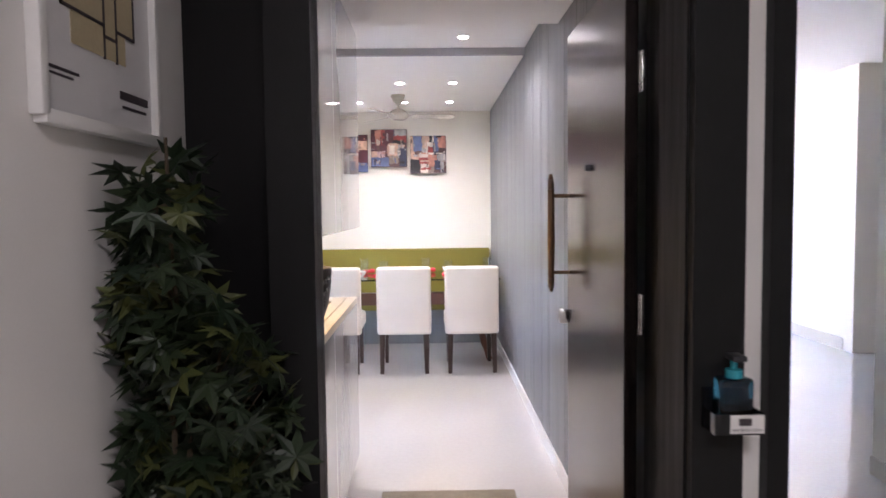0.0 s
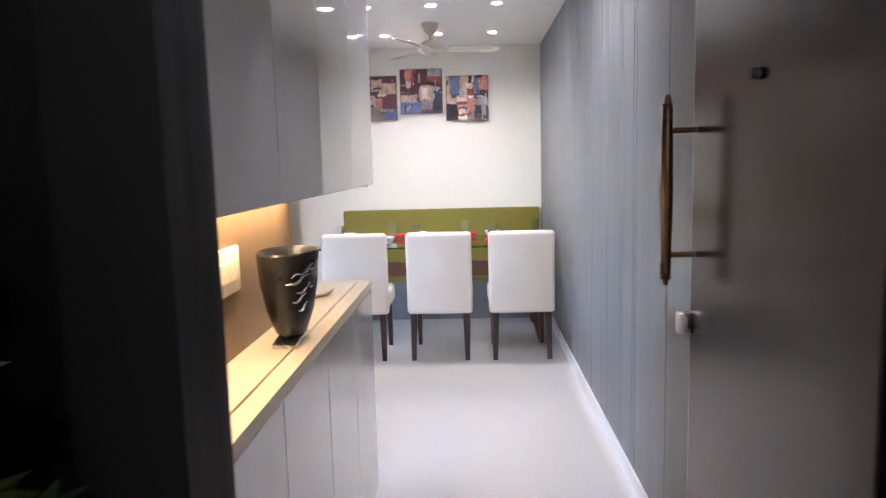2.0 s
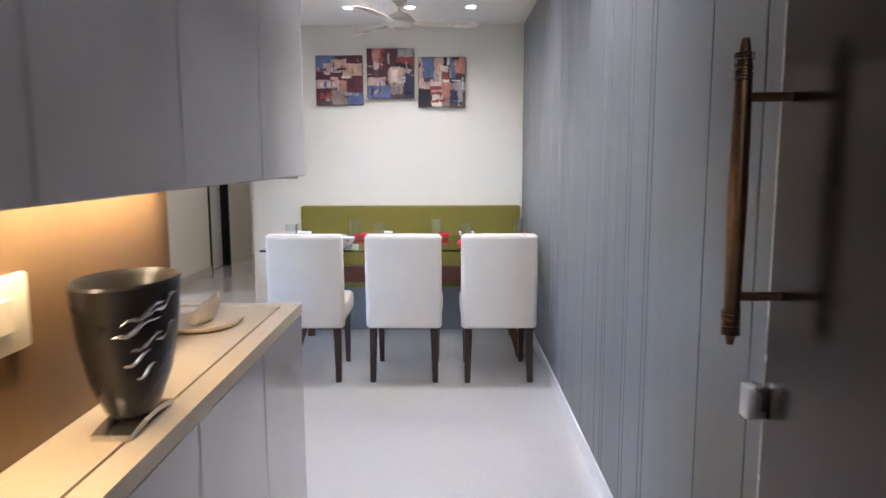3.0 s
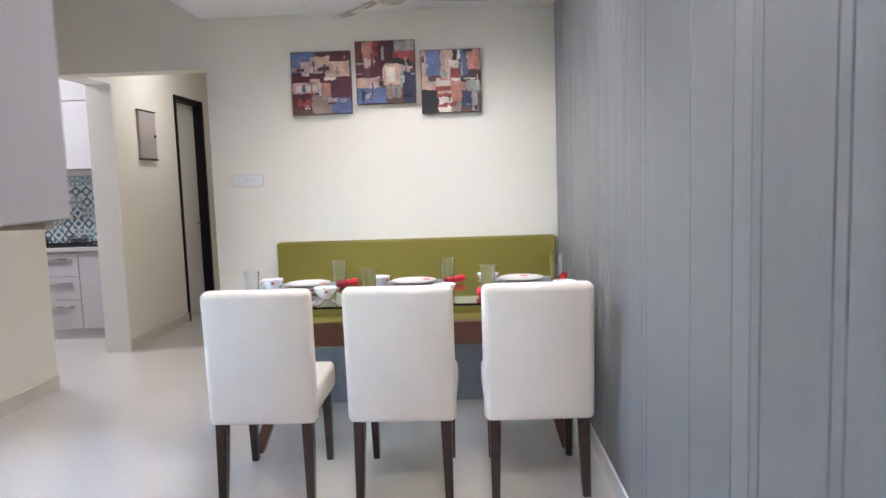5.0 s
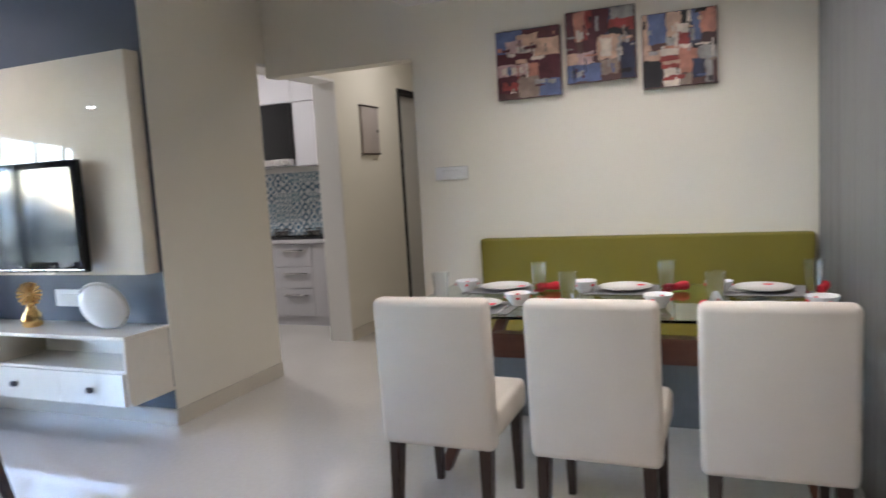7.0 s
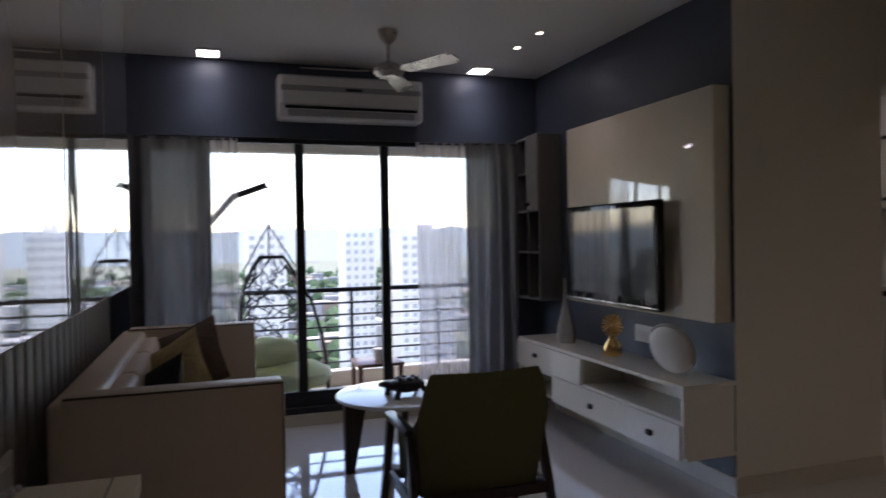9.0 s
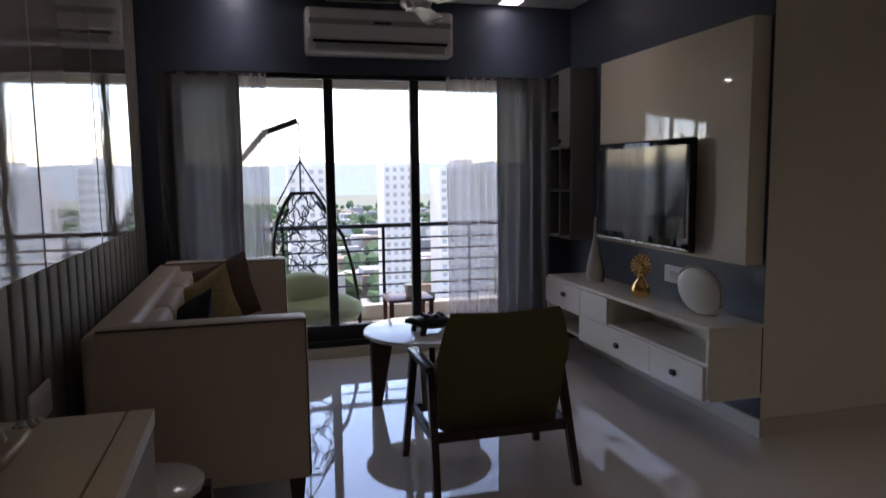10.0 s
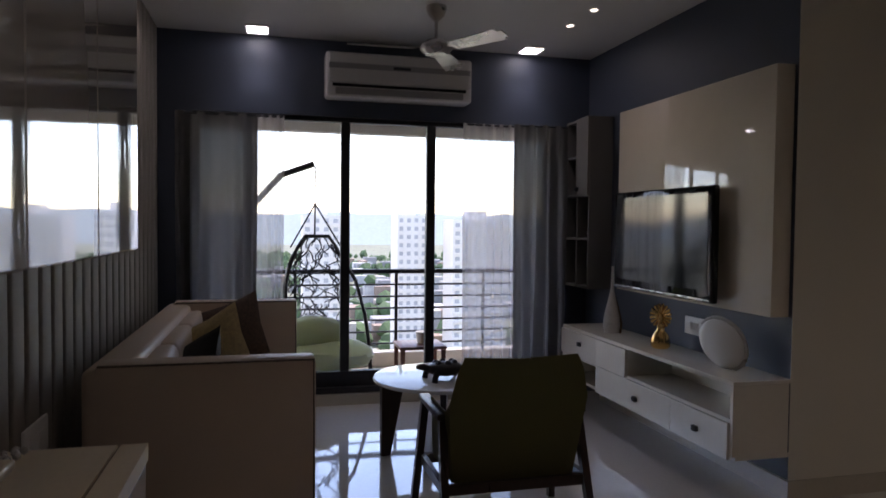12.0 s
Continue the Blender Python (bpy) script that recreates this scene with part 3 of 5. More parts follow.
# ---- entrance storage ----
def storage():
    c = thing("shoe_cabinet", "glossy grey lacquer low cabinet wrapping round the wall end", "cabinet")
    bm = B()
    box(bm, -0.579, -0.42, 1.97, 3.20, 0.06, 0.918)
    box(bm, -1.345, -0.42, 3.20, 3.723, 0.06, 0.918)
    part("body", bm, GLOSS_GREY, c, smooth=False)
    bm = B()
    box(bm, -0.579, -0.46, 1.97, 3.2, 0, 0.06)
    box(bm, -1.31, -0.46, 3.2, 3.69, 0, 0.06)
    part("plinth", bm, DARK_METAL, c, smooth=False)
    for y0, y1 in ((1.972, 2.40), (2.403, 2.86), (2.863, 3.30), (3.303, 3.743)):
        bm = B()
        rounded(bm, -0.419, -0.400, y0, y1, 0.06, 0.916, 0.002, 1)
        part("door", bm, GLOSS_GREY, c, smooth=False)
    for x0, x1 in ((-1.345, -0.90), (-0.897, -0.421)):
        bm = B()
        rounded(bm, x0, x1, 3.724, 3.743, 0.06, 0.916, 0.002, 1)
        part("door", bm, GLOSS_GREY, c, smooth=False)
    t = thing("countertop", "ivory stone worktop with a thin groove near its edge", "countertop")
    for nm, lots in (("slab", ((-0.579, -0.455, 1.97, 3.690, 0.919, 0.952),)), ("slab", ((-1.36, -0.579, 3.20, 3.690, 0.919, 0.952),)),
                     ("edge_strip", ((-0.449, -0.398, 1.97, 3.745, 0.919, 0.952),)), ("edge_strip", ((-1.36, -0.449, 3.696, 3.745, 0.919, 0.952),)),
                     ("groove", ((-0.455, -0.449, 1.97, 3.696, 0.919, 0.946),)), ("groove", ((-1.36, -0.455, 3.690, 3.696, 0.919, 0.946),))):
        bm = B()
        box(bm, *lots[0])
        part(nm, bm, BROWN_PANEL if nm == "groove" else COUNTER, t, smooth=False)
    u = thing("wall_cabinet", "tall glossy grey lacquer wall cabinets reaching the ceiling", "cabinet")
    bm = B()
    box(bm, -0.579, -0.395, 1.97, 3.19, 1.35, 2.4)
    box(bm, -1.27, -0.395, 3.19, 3.726, 1.35, 2.4)
    part("body", bm, GLOSS_GREY, u, smooth=False)
    for y0, y1 in ((1.972, 2.38), (2.383, 2.79), (2.793, 3.265), (3.268, 3.744)):
        bm = B()
        rounded(bm, -0.394, -0.375, y0, y1, 1.346, 2.398, 0.002, 1)
        part("door", bm, GLOSS_GREY, u, smooth=False)
    for x0, x1 in ((-1.27, -0.98), (-0.977, -0.69), (-0.687, -0.396)):
        for z0, z1 in ((1.336, 1.97), (1.973, 2.398)):
            bm = B()
            rounded(bm, x0, x1, 3.727, 3.744, z0, z1, 0.002, 1)
            part("door", bm, WAVY_GLOSS, u, smooth=False)
    bm = B()
    box(bm, -1.27, -0.396, 3.2, 3.726, 2.4, 2.57)
    part("pelmet", bm, GLOSS_GREY, u, smooth=False)
    boxes("back_panel", BROWN_PANEL, "brown wood panel lit by a hidden strip light", "panel", (-0.594, -0.580, 1.97, 3.21, 0.952, 1.35))
    bm = B()
    rounded(bm, -0.553, -0.535, 2.0, 3.17, 1.335, 1.3485, 0.003, 1)
    tagged(part("strip_light", bm, glowing("strip_glow", (1, 0.75, 0.4), 0.5), None), "warm LED strip under the wall cabinet", "light")
    area("strip_lamp", (-0.52, 2.58, 1.33), (-0.535, 2.58, 0.9), 1.1, 0.085, (1, 0.74, 0.42), 0.02)


WAVY_GLOSS = material("wavy_gloss_acrylic", (0.40, 0.37, 0.34), 0.02, vary=0.03, scale=1.5, bump=0.09, fine=5, coat=1.0, stretch=(1.6, 1, 0.7), spec=0.9)
storage()


def oval_vase():
    v = thing("vase", "black oval ceramic vase with silver slashes on a steel foot", "vase", at=(-0.475, 2.775, 0.952))
    bm = B()
    lathe(bm, [(0.042, 0.02), (0.056, 0.03), (0.085, 0.09), (0.102, 0.16), (0.112, 0.245), (0.108, 0.25), (0.098, 0.24), (0.07, 0.15), (0.03, 0.05)], 0, 0, 0, 32, 0.72, 1.0)
    part("body", bm, BLACK_VASE, v)
    for i, (z, turn, wide) in enumerate(((0.205, -40, 50), (0.18, -52, 60), (0.155, -40, 55), (0.13, -50, 50), (0.215, -18, 34), (0.165, -15, 36), (0.105, -40, 36))):
        pts = []
        for t in range(9):
            a = radians(turn + wide * (t / 8 - 0.5))
            zz = z + 0.035 * (t / 8 - 0.5) + 0.005 * math.sin(t * 1.4)
            rr = 0.0595 + 0.0545 * min(1.0, (zz - 0.03) / 0.2) ** 0.75
            pts.append((0.72 * rr * math.cos(a), rr * math.sin(a), zz))
        bm = B()
        tube(bm, pts, [0.0008, 0.002, 0.0034, 0.0042, 0.0048, 0.0042, 0.0034, 0.002, 0.0008], 6)
        part("slash", bm, STEEL, v)
    bm = B()
    rings = []
    for i in range(9):
        yy = -0.085 + i * 0.17 / 8
        zc = 0.02 - 1.4 * yy ** 2
        rings.append([bm.verts.new((x, yy, z)) for x, z in ((-0.032, zc - 0.01), (0.032, zc - 0.01), (0.032, zc), (-0.032, zc))])
    for r0, r1 in zip(rings, rings[1:]):
        for k in range(4):
            bm.faces.new((r0[k], r0[(k + 1) % 4], r1[(k + 1) % 4], r1[k]))
    bm.faces.new(rings[0][::-1])
    bm.faces.new(rings[-1])
    part("foot", bm, STEEL, v, smooth=False)


oval_vase()


def modular_switch(name, at, rz, wide, high, mat, label, keys=4):
    s = thing(name, label, "switch", at=at, rz=rz)
    bm = B()
    rounded(bm, -wide / 2, wide / 2, -0.014, 0, -high / 2, high / 2, 0.006, 2)
    part("plate", bm, mat, s)
    for i in range(keys):
        x0 = -wide * 0.32 + i * wide * 0.64 / keys
        bm = B()
        rounded(bm, x0 + 0.001, x0 + wide * 0.64 / keys - 0.001, -0.019, -0.013, -high * 0.22, high * 0.22, 0.002, 1)
        part("key", bm, mat, s)


modular_switch("switch_plate", (-0.580, 2.53, 1.175), 90, 0.26, 0.115, IVORY_PLASTIC, "ivory switch plate on the brown back panel")


def shell_dish():
    d = thing("figurine_dish", "cream resin dish with a small raised figure on the worktop", "ornament", at=(-0.60, 3.47, 0.952))
    bm = B()
    lathe(bm, [(0.10, 0), (0.125, 0.006), (0.13, 0.016), (0.11, 0.014), (0.02, 0.012)], 0, 0, 0, 28, 0.75, 1.0)
    part("dish", bm, COUNTER, d)
    bm = B()
    tube(bm, [(0.0, -0.09, 0.03), (0.01, -0.03, 0.035), (0.0, 0.04, 0.038), (0.0, 0.085, 0.05), (0.0, 0.1, 0.07)], [0.012, 0.025, 0.022, 0.014, 0.006], 10)
    part("figure", bm, COUNTER, d)


shell_dish()


def counter_ornament():
    o = thing("ornament", "tall pale wooden loop ornament on the worktop", "ornament", at=(-1.16, 3.50, 0.952))
    bm = B()
    rounded(bm, -0.09, 0.07, -0.045, 0.05, 0, 0.022, 0.008, 3)
    part("base", bm, PALE_WOOD, o)
    bm = B()
    tube(bm, [(-0.02 + 0.03 * math.sin(t * 0.5), -0.01, 0.015 + 0.03 * t) for t in range(8)], [0.038, 0.034, 0.03, 0.03, 0.03, 0.028, 0.022, 0.01], 14)
    part("stem", bm, PALE_WOOD, o)
    w = thing("wooden_block", "orange varnished wooden block on a pale wooden bar", "ornament", at=(-1.27, 3.44, 0.952))
    for nm, b, mt in (("bar", (-0.06, 0.10, -0.02, 0.02, 0, 0.035), PALE_WOOD), ("block", (-0.05, 0.0, -0.018, 0.018, 0.0355, 0.075), ORANGE_WOOD)):
        bm = B()
        rounded(bm, *b, 0.006, 2)
        part(nm, bm, mt, w)
    g = thing("bead_string", "string of pale crystal beads lying on the worktop", "ornament", at=(-1.25, 3.52, 0.952))
    random.seed(17)
    for i in range(26):
        bm = B()
        bmesh.ops.create_icosphere(bm, subdivisions=1, radius=0.008, matrix=Matrix.Translation((-0.09 + 0.007 * i, 0.012 * math.sin(i * 1.7) + random.uniform(-0.006, 0.006), 0.008)))
        part("bead", bm, CERAMIC_GREY, g, smooth=False)


PALE_WOOD = material("pale_turned_wood", (0.46, 0.36, 0.24), 0.45, vary=0.12, scale=8, bump=0.05, fine=90, stretch=(4, 4, 0.6))
ORANGE_WOOD = material("orange_varnished_wood", (0.52, 0.22, 0.06), 0.35, vary=0.15, scale=12)
counter_ornament()


# ---- dining ----
def dining_chair(at):
    c = thing("dining_chair", "ivory leatherette dining chair with dark wooden legs", "chair", "chairs at the dining table", at)
    bm = B()
    lean = Matrix.Translation((0, 0, 0.36)) @ pose(0, 0, 0, 3, 0, 0) @ Matrix.Translation((0, 0, -0.36))
    rounded(bm, -0.236, 0.236, 0.0, 0.085, 0.34, 0.935, 0.028, 3, lean)
    part("backrest", bm, CHAIR_CLOTH, c)
    bm = B()
    rounded(bm, -0.232, 0.232, 0.07, 0.49, 0.365, 0.50, 0.03, 3)
    part("seat", bm, CHAIR_CLOTH, c)
    for x in (-0.19, 0.19):
        bm = B()
        slanted(bm, (x * 1.03, 0.012, 0), (x, 0.045, 0.37), (0.034, 0.034), (0.05, 0.05))
        part("leg", bm, DARK_WOOD, c, smooth=False)
        bm = B()
        slanted(bm, (x, 0.455, 0), (x, 0.445, 0.38), (0.03, 0.03), (0.045, 0.045))
        part("leg", bm, DARK_WOOD, c, smooth=False)
    return c


first_chair = dining_chair((-0.832, 5.815, 0))
copy_thing(first_chair, pose(-0.225, 5.815, 0, 0, 0, -1))
copy_thing(first_chair, pose(0.368, 5.81, 0, 0, 0, 1))


def bench():
    b = thing("bench", "olive velvet banquette bench against the dining wall", "bench")
    bm = B()
    rounded(bm, -1.235, 0.675, 7.60, 7.695, 0.44, 0.985, 0.015, 3)
    part("backrest", bm, OLIVE, b)
    bm = B()
    rounded(bm, -1.235, 0.675, 7.12, 7.60, 0.36, 0.47, 0.02, 3)
    part("seat", bm, OLIVE, b)
    bm = B()
    box(bm, -1.20, 0.66, 7.16, 7.69, 0, 0.36)
    part("base", bm, GREY_LAM, b, smooth=False)


bench()


def dining_table():
    t = thing("dining_table", "glass-topped dining table on crossed reddish wooden legs", "table")
    bm = B()
    rounded(bm, -1.22, 0.66, 6.22, 7.10, 0.772, 0.784, 0.003, 1)
    part("tabletop", bm, TABLE_GLASS, t, smooth=False)
    bm = B()
    rounded(bm, -0.86, 0.38, 6.62, 6.70, 0.49, 0.61, 0.004, 1)
    part("beam", bm, RED_WOOD, t, smooth=False)
    for xf, xm in ((-1.04, -0.80), (0.56, 0.32)):
        for ya, yb in ((6.38, 6.98), (6.98, 6.38)):
            bm = B()
            slanted(bm, (xf, ya, 0), (xm * 0.85 + xf * 0.15, yb, 0.772), (0.055, 0.06), (0.055, 0.06))
            part("leg", bm, RED_WOOD, t, smooth=False)


dining_table()


def plate(at):
    p = thing("plate", "white dinner plate with a small red flower print", "plate", "place settings", at)
    bm = B()
    lathe(bm, [(0.06, 0), (0.08, 0.004), (0.128, 0.017), (0.13, 0.019), (0.126, 0.019), (0.078, 0.008), (0.01, 0.007)], 0, 0, 0, 32)
    part("dish", bm, PORCELAIN, p)
    bm = B()
    for i in range(5):
        a = i * math.tau / 5
        lathe(bm, [(0.012, 0.0), (0.011, 0.001)], 0.09 + 0.012 * math.cos(a), 0.012 * math.sin(a), 0.0135, 8)
    part("flower_print", bm, RED, p)
    return p


def bowl(at):
    b = thing("bowl", "white porcelain bowl with a red rim print", "bowl", "place settings", at)
    bm = B()
    lathe(bm, [(0.03, 0), (0.032, 0.006), (0.055, 0.035), (0.062, 0.058), (0.059, 0.058), (0.05, 0.035), (0.02, 0.012)], 0, 0, 0, 28)
    part("body", bm, PORCELAIN, b)
    for i in range(4):
        bm = B()
        a = i * math.tau / 4 + 0.3
        lathe(bm, [(0.008, -0.005), (0.010, 0.0), (0.008, 0.005)], 0.0545 * math.cos(a), 0.0545 * math.sin(a), 0.04, 8)
        part("flower_print", bm, RED, b)
    return b


def tumbler(at):
    g = thing("tumbler", "clear glass water tumbler on the dining table", "glass", "place settings", at)
    bm = B()
    lathe(bm, [(0.027, 0), (0.03, 0.004), (0.041, 0.15), (0.0385, 0.15), (0.029, 0.014), (0.005, 0.012)], 0, 0, 0, 24)
    part("body", bm, GLASS, g)
    return g


def napkin(at):
    n = thing("napkin", "rolled red cloth napkin beside a plate", "napkin", "place settings", at)
    bm = B()
    tube(bm, [(-0.06, 0, 0.022), (-0.035, 0, 0.024), (0.0, 0.004, 0.02), (0.035, 0, 0.025), (0.06, 0, 0.024)], [0.019, 0.023, 0.017, 0.023, 0.02], 10)
    part("cloth", bm, RED, n)
    return n


def placemat(at):
    p = thing("placemat", "grey woven placemat lying on the glass table", "placemat", "place settings", at)
    bm = B()
    rounded(bm, -0.20, 0.20, -0.14, 0.14, 0.0, 0.003, 0.001, 1)
    part("cloth", bm, MAT_CLOTH, p, smooth=False)
    return p


def fork(at):
    f = thing("fork", "steel fork beside a plate", "cutlery", "place settings", at)
    bm = B()
    tube(bm, [(0, -0.09, 0.003), (0, 0.02, 0.006), (0, 0.05, 0.004)], [0.004, 0.003, 0.008], 6)
    for i in (-1, 0, 1):
        tube(bm, [(i * 0.006, 0.05, 0.004), (i * 0.006, 0.09, 0.008)], 0.0015, 4)
    part("body", bm, STEEL, f)
    return f


first = None
for i, x in enumerate((-0.86, -0.24, 0.38)):
    for front in (True, False):
        yy = 6.40 if front else 6.90
        top = 0.785
        s = -1 if front else 1
        spots = dict(mat=(x, yy, top), plate=(x + 0.0, yy, top + 0.004), bowl=(x - s * 0.19, yy + 0.07 * s * -1, top + 0.001), cup=(x + s * 0.20, yy + (0.09 if front else -0.06), top + 0.001),
                     napkin=(x + s * 0.24, yy - 0.03, top + 0.001), fork=(x - s * 0.16, yy - 0.06, top + 0.004))
        if first is None:
            first = dict(mat=placemat(spots["mat"]), plate=plate(spots["plate"]), bowl=bowl(spots["bowl"]), cup=tumbler(spots["cup"]), napkin=napkin(spots["napkin"]), fork=fork(spots["fork"]))
        else:
            for k in spots:
                copy_thing(first[k], pose(*spots[k], 0, 0, 0 if k == "mat" else (i * 37 + 20 * front)))


def painting(x0, z0, seed, tint, patches):
    """A canvas with broad blocks (left, top, right, bottom in twelfths, colour) and small loose strokes."""
    p = thing("painting", tint, "painting", "canvases on the dining wall", (x0, YF, z0))
    bm = B()
    rounded(bm, 0, 0.405, -0.038, -0.001, 0, 0.418, 0.003, 1)
    part("canvas", bm, PAINT_BASE, p, smooth=False)
    random.seed(seed)
    lots = [(a / 12, b / 12, c / 12, d / 12, col, 0.012) for a, b, c, d, col in patches]
    for k in range(26):
        a, b, c, d, col = random.choice(patches)
        cx, cy = random.uniform(a, c) / 12, random.uniform(b, d) / 12
        w, h = random.uniform(0.02, 0.12), random.uniform(0.006, 0.03)
        if random.random() < 0.45:
            w, h = h, w
        lots.append((cx - w, cy - h, cx + w, cy + h, random.choice(patches)[4], 0.008))
    for k, (a, b, c, d, col, wob) in enumerate(lots):
        a, c = [min(0.402, max(0.003, q * 0.405)) for q in (a, c)]
        b, d = [min(0.415, max(0.003, (1 - q) * 0.418)) for q in (b, d)]
        y = -0.0384 - 0.00012 * k
        bm = B()
        rim = []
        n = 6
        for (xa, za), (xb, zb) in (((a, d), (c, d)), ((c, d), (c, b)), ((c, b), (a, b)), ((a, b), (a, d))):
            for i in range(n):
                xx = xa + (xb - xa) * i / n + random.uniform(-wob, wob) * 0.6
                zz = za + (zb - za) * i / n + random.uniform(-wob, wob) * 0.6
                rim.append(bm.verts.new((min(0.403, max(0.002, xx)), y, min(0.416, max(0.002, zz)))))
        mid = bm.verts.new(((a + c) / 2, y, (b + d) / 2))
        for i in range(len(rim)):
            bm.faces.new((mid, rim[i], rim[(i + 1) % len(rim)]))
        part("brush_patch", bm, PIGMENT[col], p, smooth=False)


PAINT_BASE = ramped("canvas_ground", [(0.10, 0.05, 0.05), (0.14, 0.07, 0.06), (0.09, 0.10, 0.16)], 0.5, "cell", 9, 0.3)
PIGMENT = {n: ramped("oil_" + n, [tuple(q * 0.75 for q in c), c, tuple(min(1, q * 1.3) for q in c)], 0.45, "noise", 16, 0.5) for n, c in dict(
    blue=(0.13, 0.17, 0.33), navy=(0.04, 0.045, 0.09), maroon=(0.10, 0.022, 0.032), red=(0.36, 0.06, 0.05), coral=(0.55, 0.24, 0.17),
    peach=(0.66, 0.43, 0.31), cream=(0.78, 0.68, 0.58), pink=(0.62, 0.42, 0.40), taupe=(0.33, 0.25, 0.20), grey=(0.40, 0.38, 0.36), black=(0.02, 0.018, 0.022)).items()}
painting(-1.085, 1.852, 21, "square abstract canvas in maroon, cream and dusty blue",
         ((0, 0, 5, 4, "blue"), (5, 0, 12, 2, "maroon"), (4, 1, 8, 4, "peach"), (6, 2, 12, 5, "peach"), (2, 2, 5, 4.5, "pink"), (4, 3, 7, 4.5, "cream"), (0, 4, 7, 6, "maroon"), (7, 5, 12, 9, "maroon"), (0, 6, 6, 8, "pink"),
          (1, 6.5, 5, 7.6, "cream"), (6, 6, 8, 9, "coral"), (0, 8, 4, 11, "maroon"), (1, 9, 4, 10.5, "red"), (4, 8.3, 8, 12, "taupe"), (8, 9, 12, 12, "blue"), (7, 9, 11, 9.8, "grey")))
painting(-0.645, 1.908, 35, "square abstract canvas in brown, red and slate blue",
         ((0, 0, 2, 7, "maroon"), (1.5, 0, 4, 5, "coral"), (2, 3.6, 4, 4.6, "cream"), (4, 0, 7.5, 4, "maroon"), (3.5, 0, 4.6, 3, "red"), (8, 0, 12, 2.5, "grey"), (7.5, 2, 12, 4, "red"), (7.5, 3.5, 11, 5, "black"), (3, 4, 7, 7, "maroon"),
          (5.5, 4.5, 9.5, 8.5, "peach"), (6, 5, 8, 8, "cream"), (9, 5, 11, 9, "grey"), (0, 7, 4, 9, "peach"), (2, 7, 5, 9, "pink"), (6, 8.5, 9, 11, "taupe"), (9.5, 6, 12, 12, "navy"), (0, 9, 6, 12, "blue"), (1, 10, 3, 11, "grey")))
painting(-0.205, 1.833, 48, "square abstract canvas with pale blue and coral patches",
         ((0, 0, 1.4, 6, "peach"), (1, 0, 4, 5, "blue"), (4, 0, 6.5, 4, "peach"), (6.5, 0, 8, 3, "black"), (7.2, 0, 8, 2, "cream"), (8, 0, 9.5, 5, "blue"), (9.3, 0, 12, 4, "coral"), (5, 2, 7.5, 4.5, "cream"), (4, 4, 6.5, 6, "grey"),
          (6, 3.5, 7.6, 6, "red"), (3, 5.5, 8, 7, "cream"), (0, 6, 3, 8, "peach"), (0, 7.6, 3.2, 12, "black"), (3, 7, 6, 9, "red"), (6, 6, 9, 10, "coral"), (8, 5.5, 12, 6.2, "black"), (9, 6, 12, 8, "grey"), (3.5, 9, 6, 12, "cream"), (6, 10, 8, 12, "taupe"), (8, 8, 10, 11, "navy"), (10, 7.5, 11.3, 12, "grey")))

modular_switch("switch_plate", (-1.44, YF, 1.42), 0, 0.23, 0.085, PLASTIC, "white switch plate on the cream dining wall", 6)


def fan(at, blades, reach, drop, body, label):
    f = thing("ceiling_fan", label, "fan", at=at)
    bm = B()
    lathe(bm, [(0.02, -0.09), (0.05, -0.06), (0.065, -0.02), (0.065, 0)], 0, 0, 0, 20)
    part("canopy", bm, body, f)
    bm = B()
    tube(bm, [(0, 0, -0.08), (0, 0, -drop)], 0.011, 10)
    part("rod", bm, body, f)
    bm = B()
    lathe(bm, [(0.03, -drop - 0.11), (0.07, -drop - 0.105), (0.10, -drop - 0.075), (0.10, -drop - 0.05), (0.06, -drop - 0.015), (0.025, -drop)], 0, 0, 0, 28)
    part("motor", bm, body, f)
    for a in blades:
        bm = B()
        r = pose(0, 0, -drop - 0.07, 0, 0, a) @ pose(0, 0, 0, -13, 0, 0)
        vs = box(bm, 0.14, reach, -0.5, 0.5, -0.003, 0.003)
        for v in vs:
            v.co.y *= 0.10 if v.co.x < 0.2 else 0.135
        es = [e for e in bm.edges if abs(e.verts[0].co.z - e.verts[1].co.z) > 0.004 and e.verts[0].co.x > 0.3]
        bmesh.ops.bevel(bm, geom=es, offset=0.03, segments=4, affect="EDGES")
        bm.transform(r)
        blade = part("blade", bm, body, f)
        bm = B()
        box(bm, 0.07, 0.19, -0.016, 0.016, 0.003, 0.009, r)
        part("bracket", bm, body, blade, smooth=False)


FAN_CREAM = material("ivory_fan_enamel", (0.62, 0.56, 0.47), 0.25, vary=0.03)
FAN_STEEL = material("satin_nickel_fan", (0.55, 0.51, 0.48), 0.28, metal=1.0, vary=0.05)
fan((-0.28, 6.55, 2.525), (8, 128, 248), 0.55, 0.13, FAN_CREAM, "ivory three-blade ceiling fan under the dining ceiling")
fan((-4.2, 4.99, 2.77), (32, 152, 268), 0.56, 0.20, FAN_STEEL, "satin nickel three-blade ceiling fan in the living room")


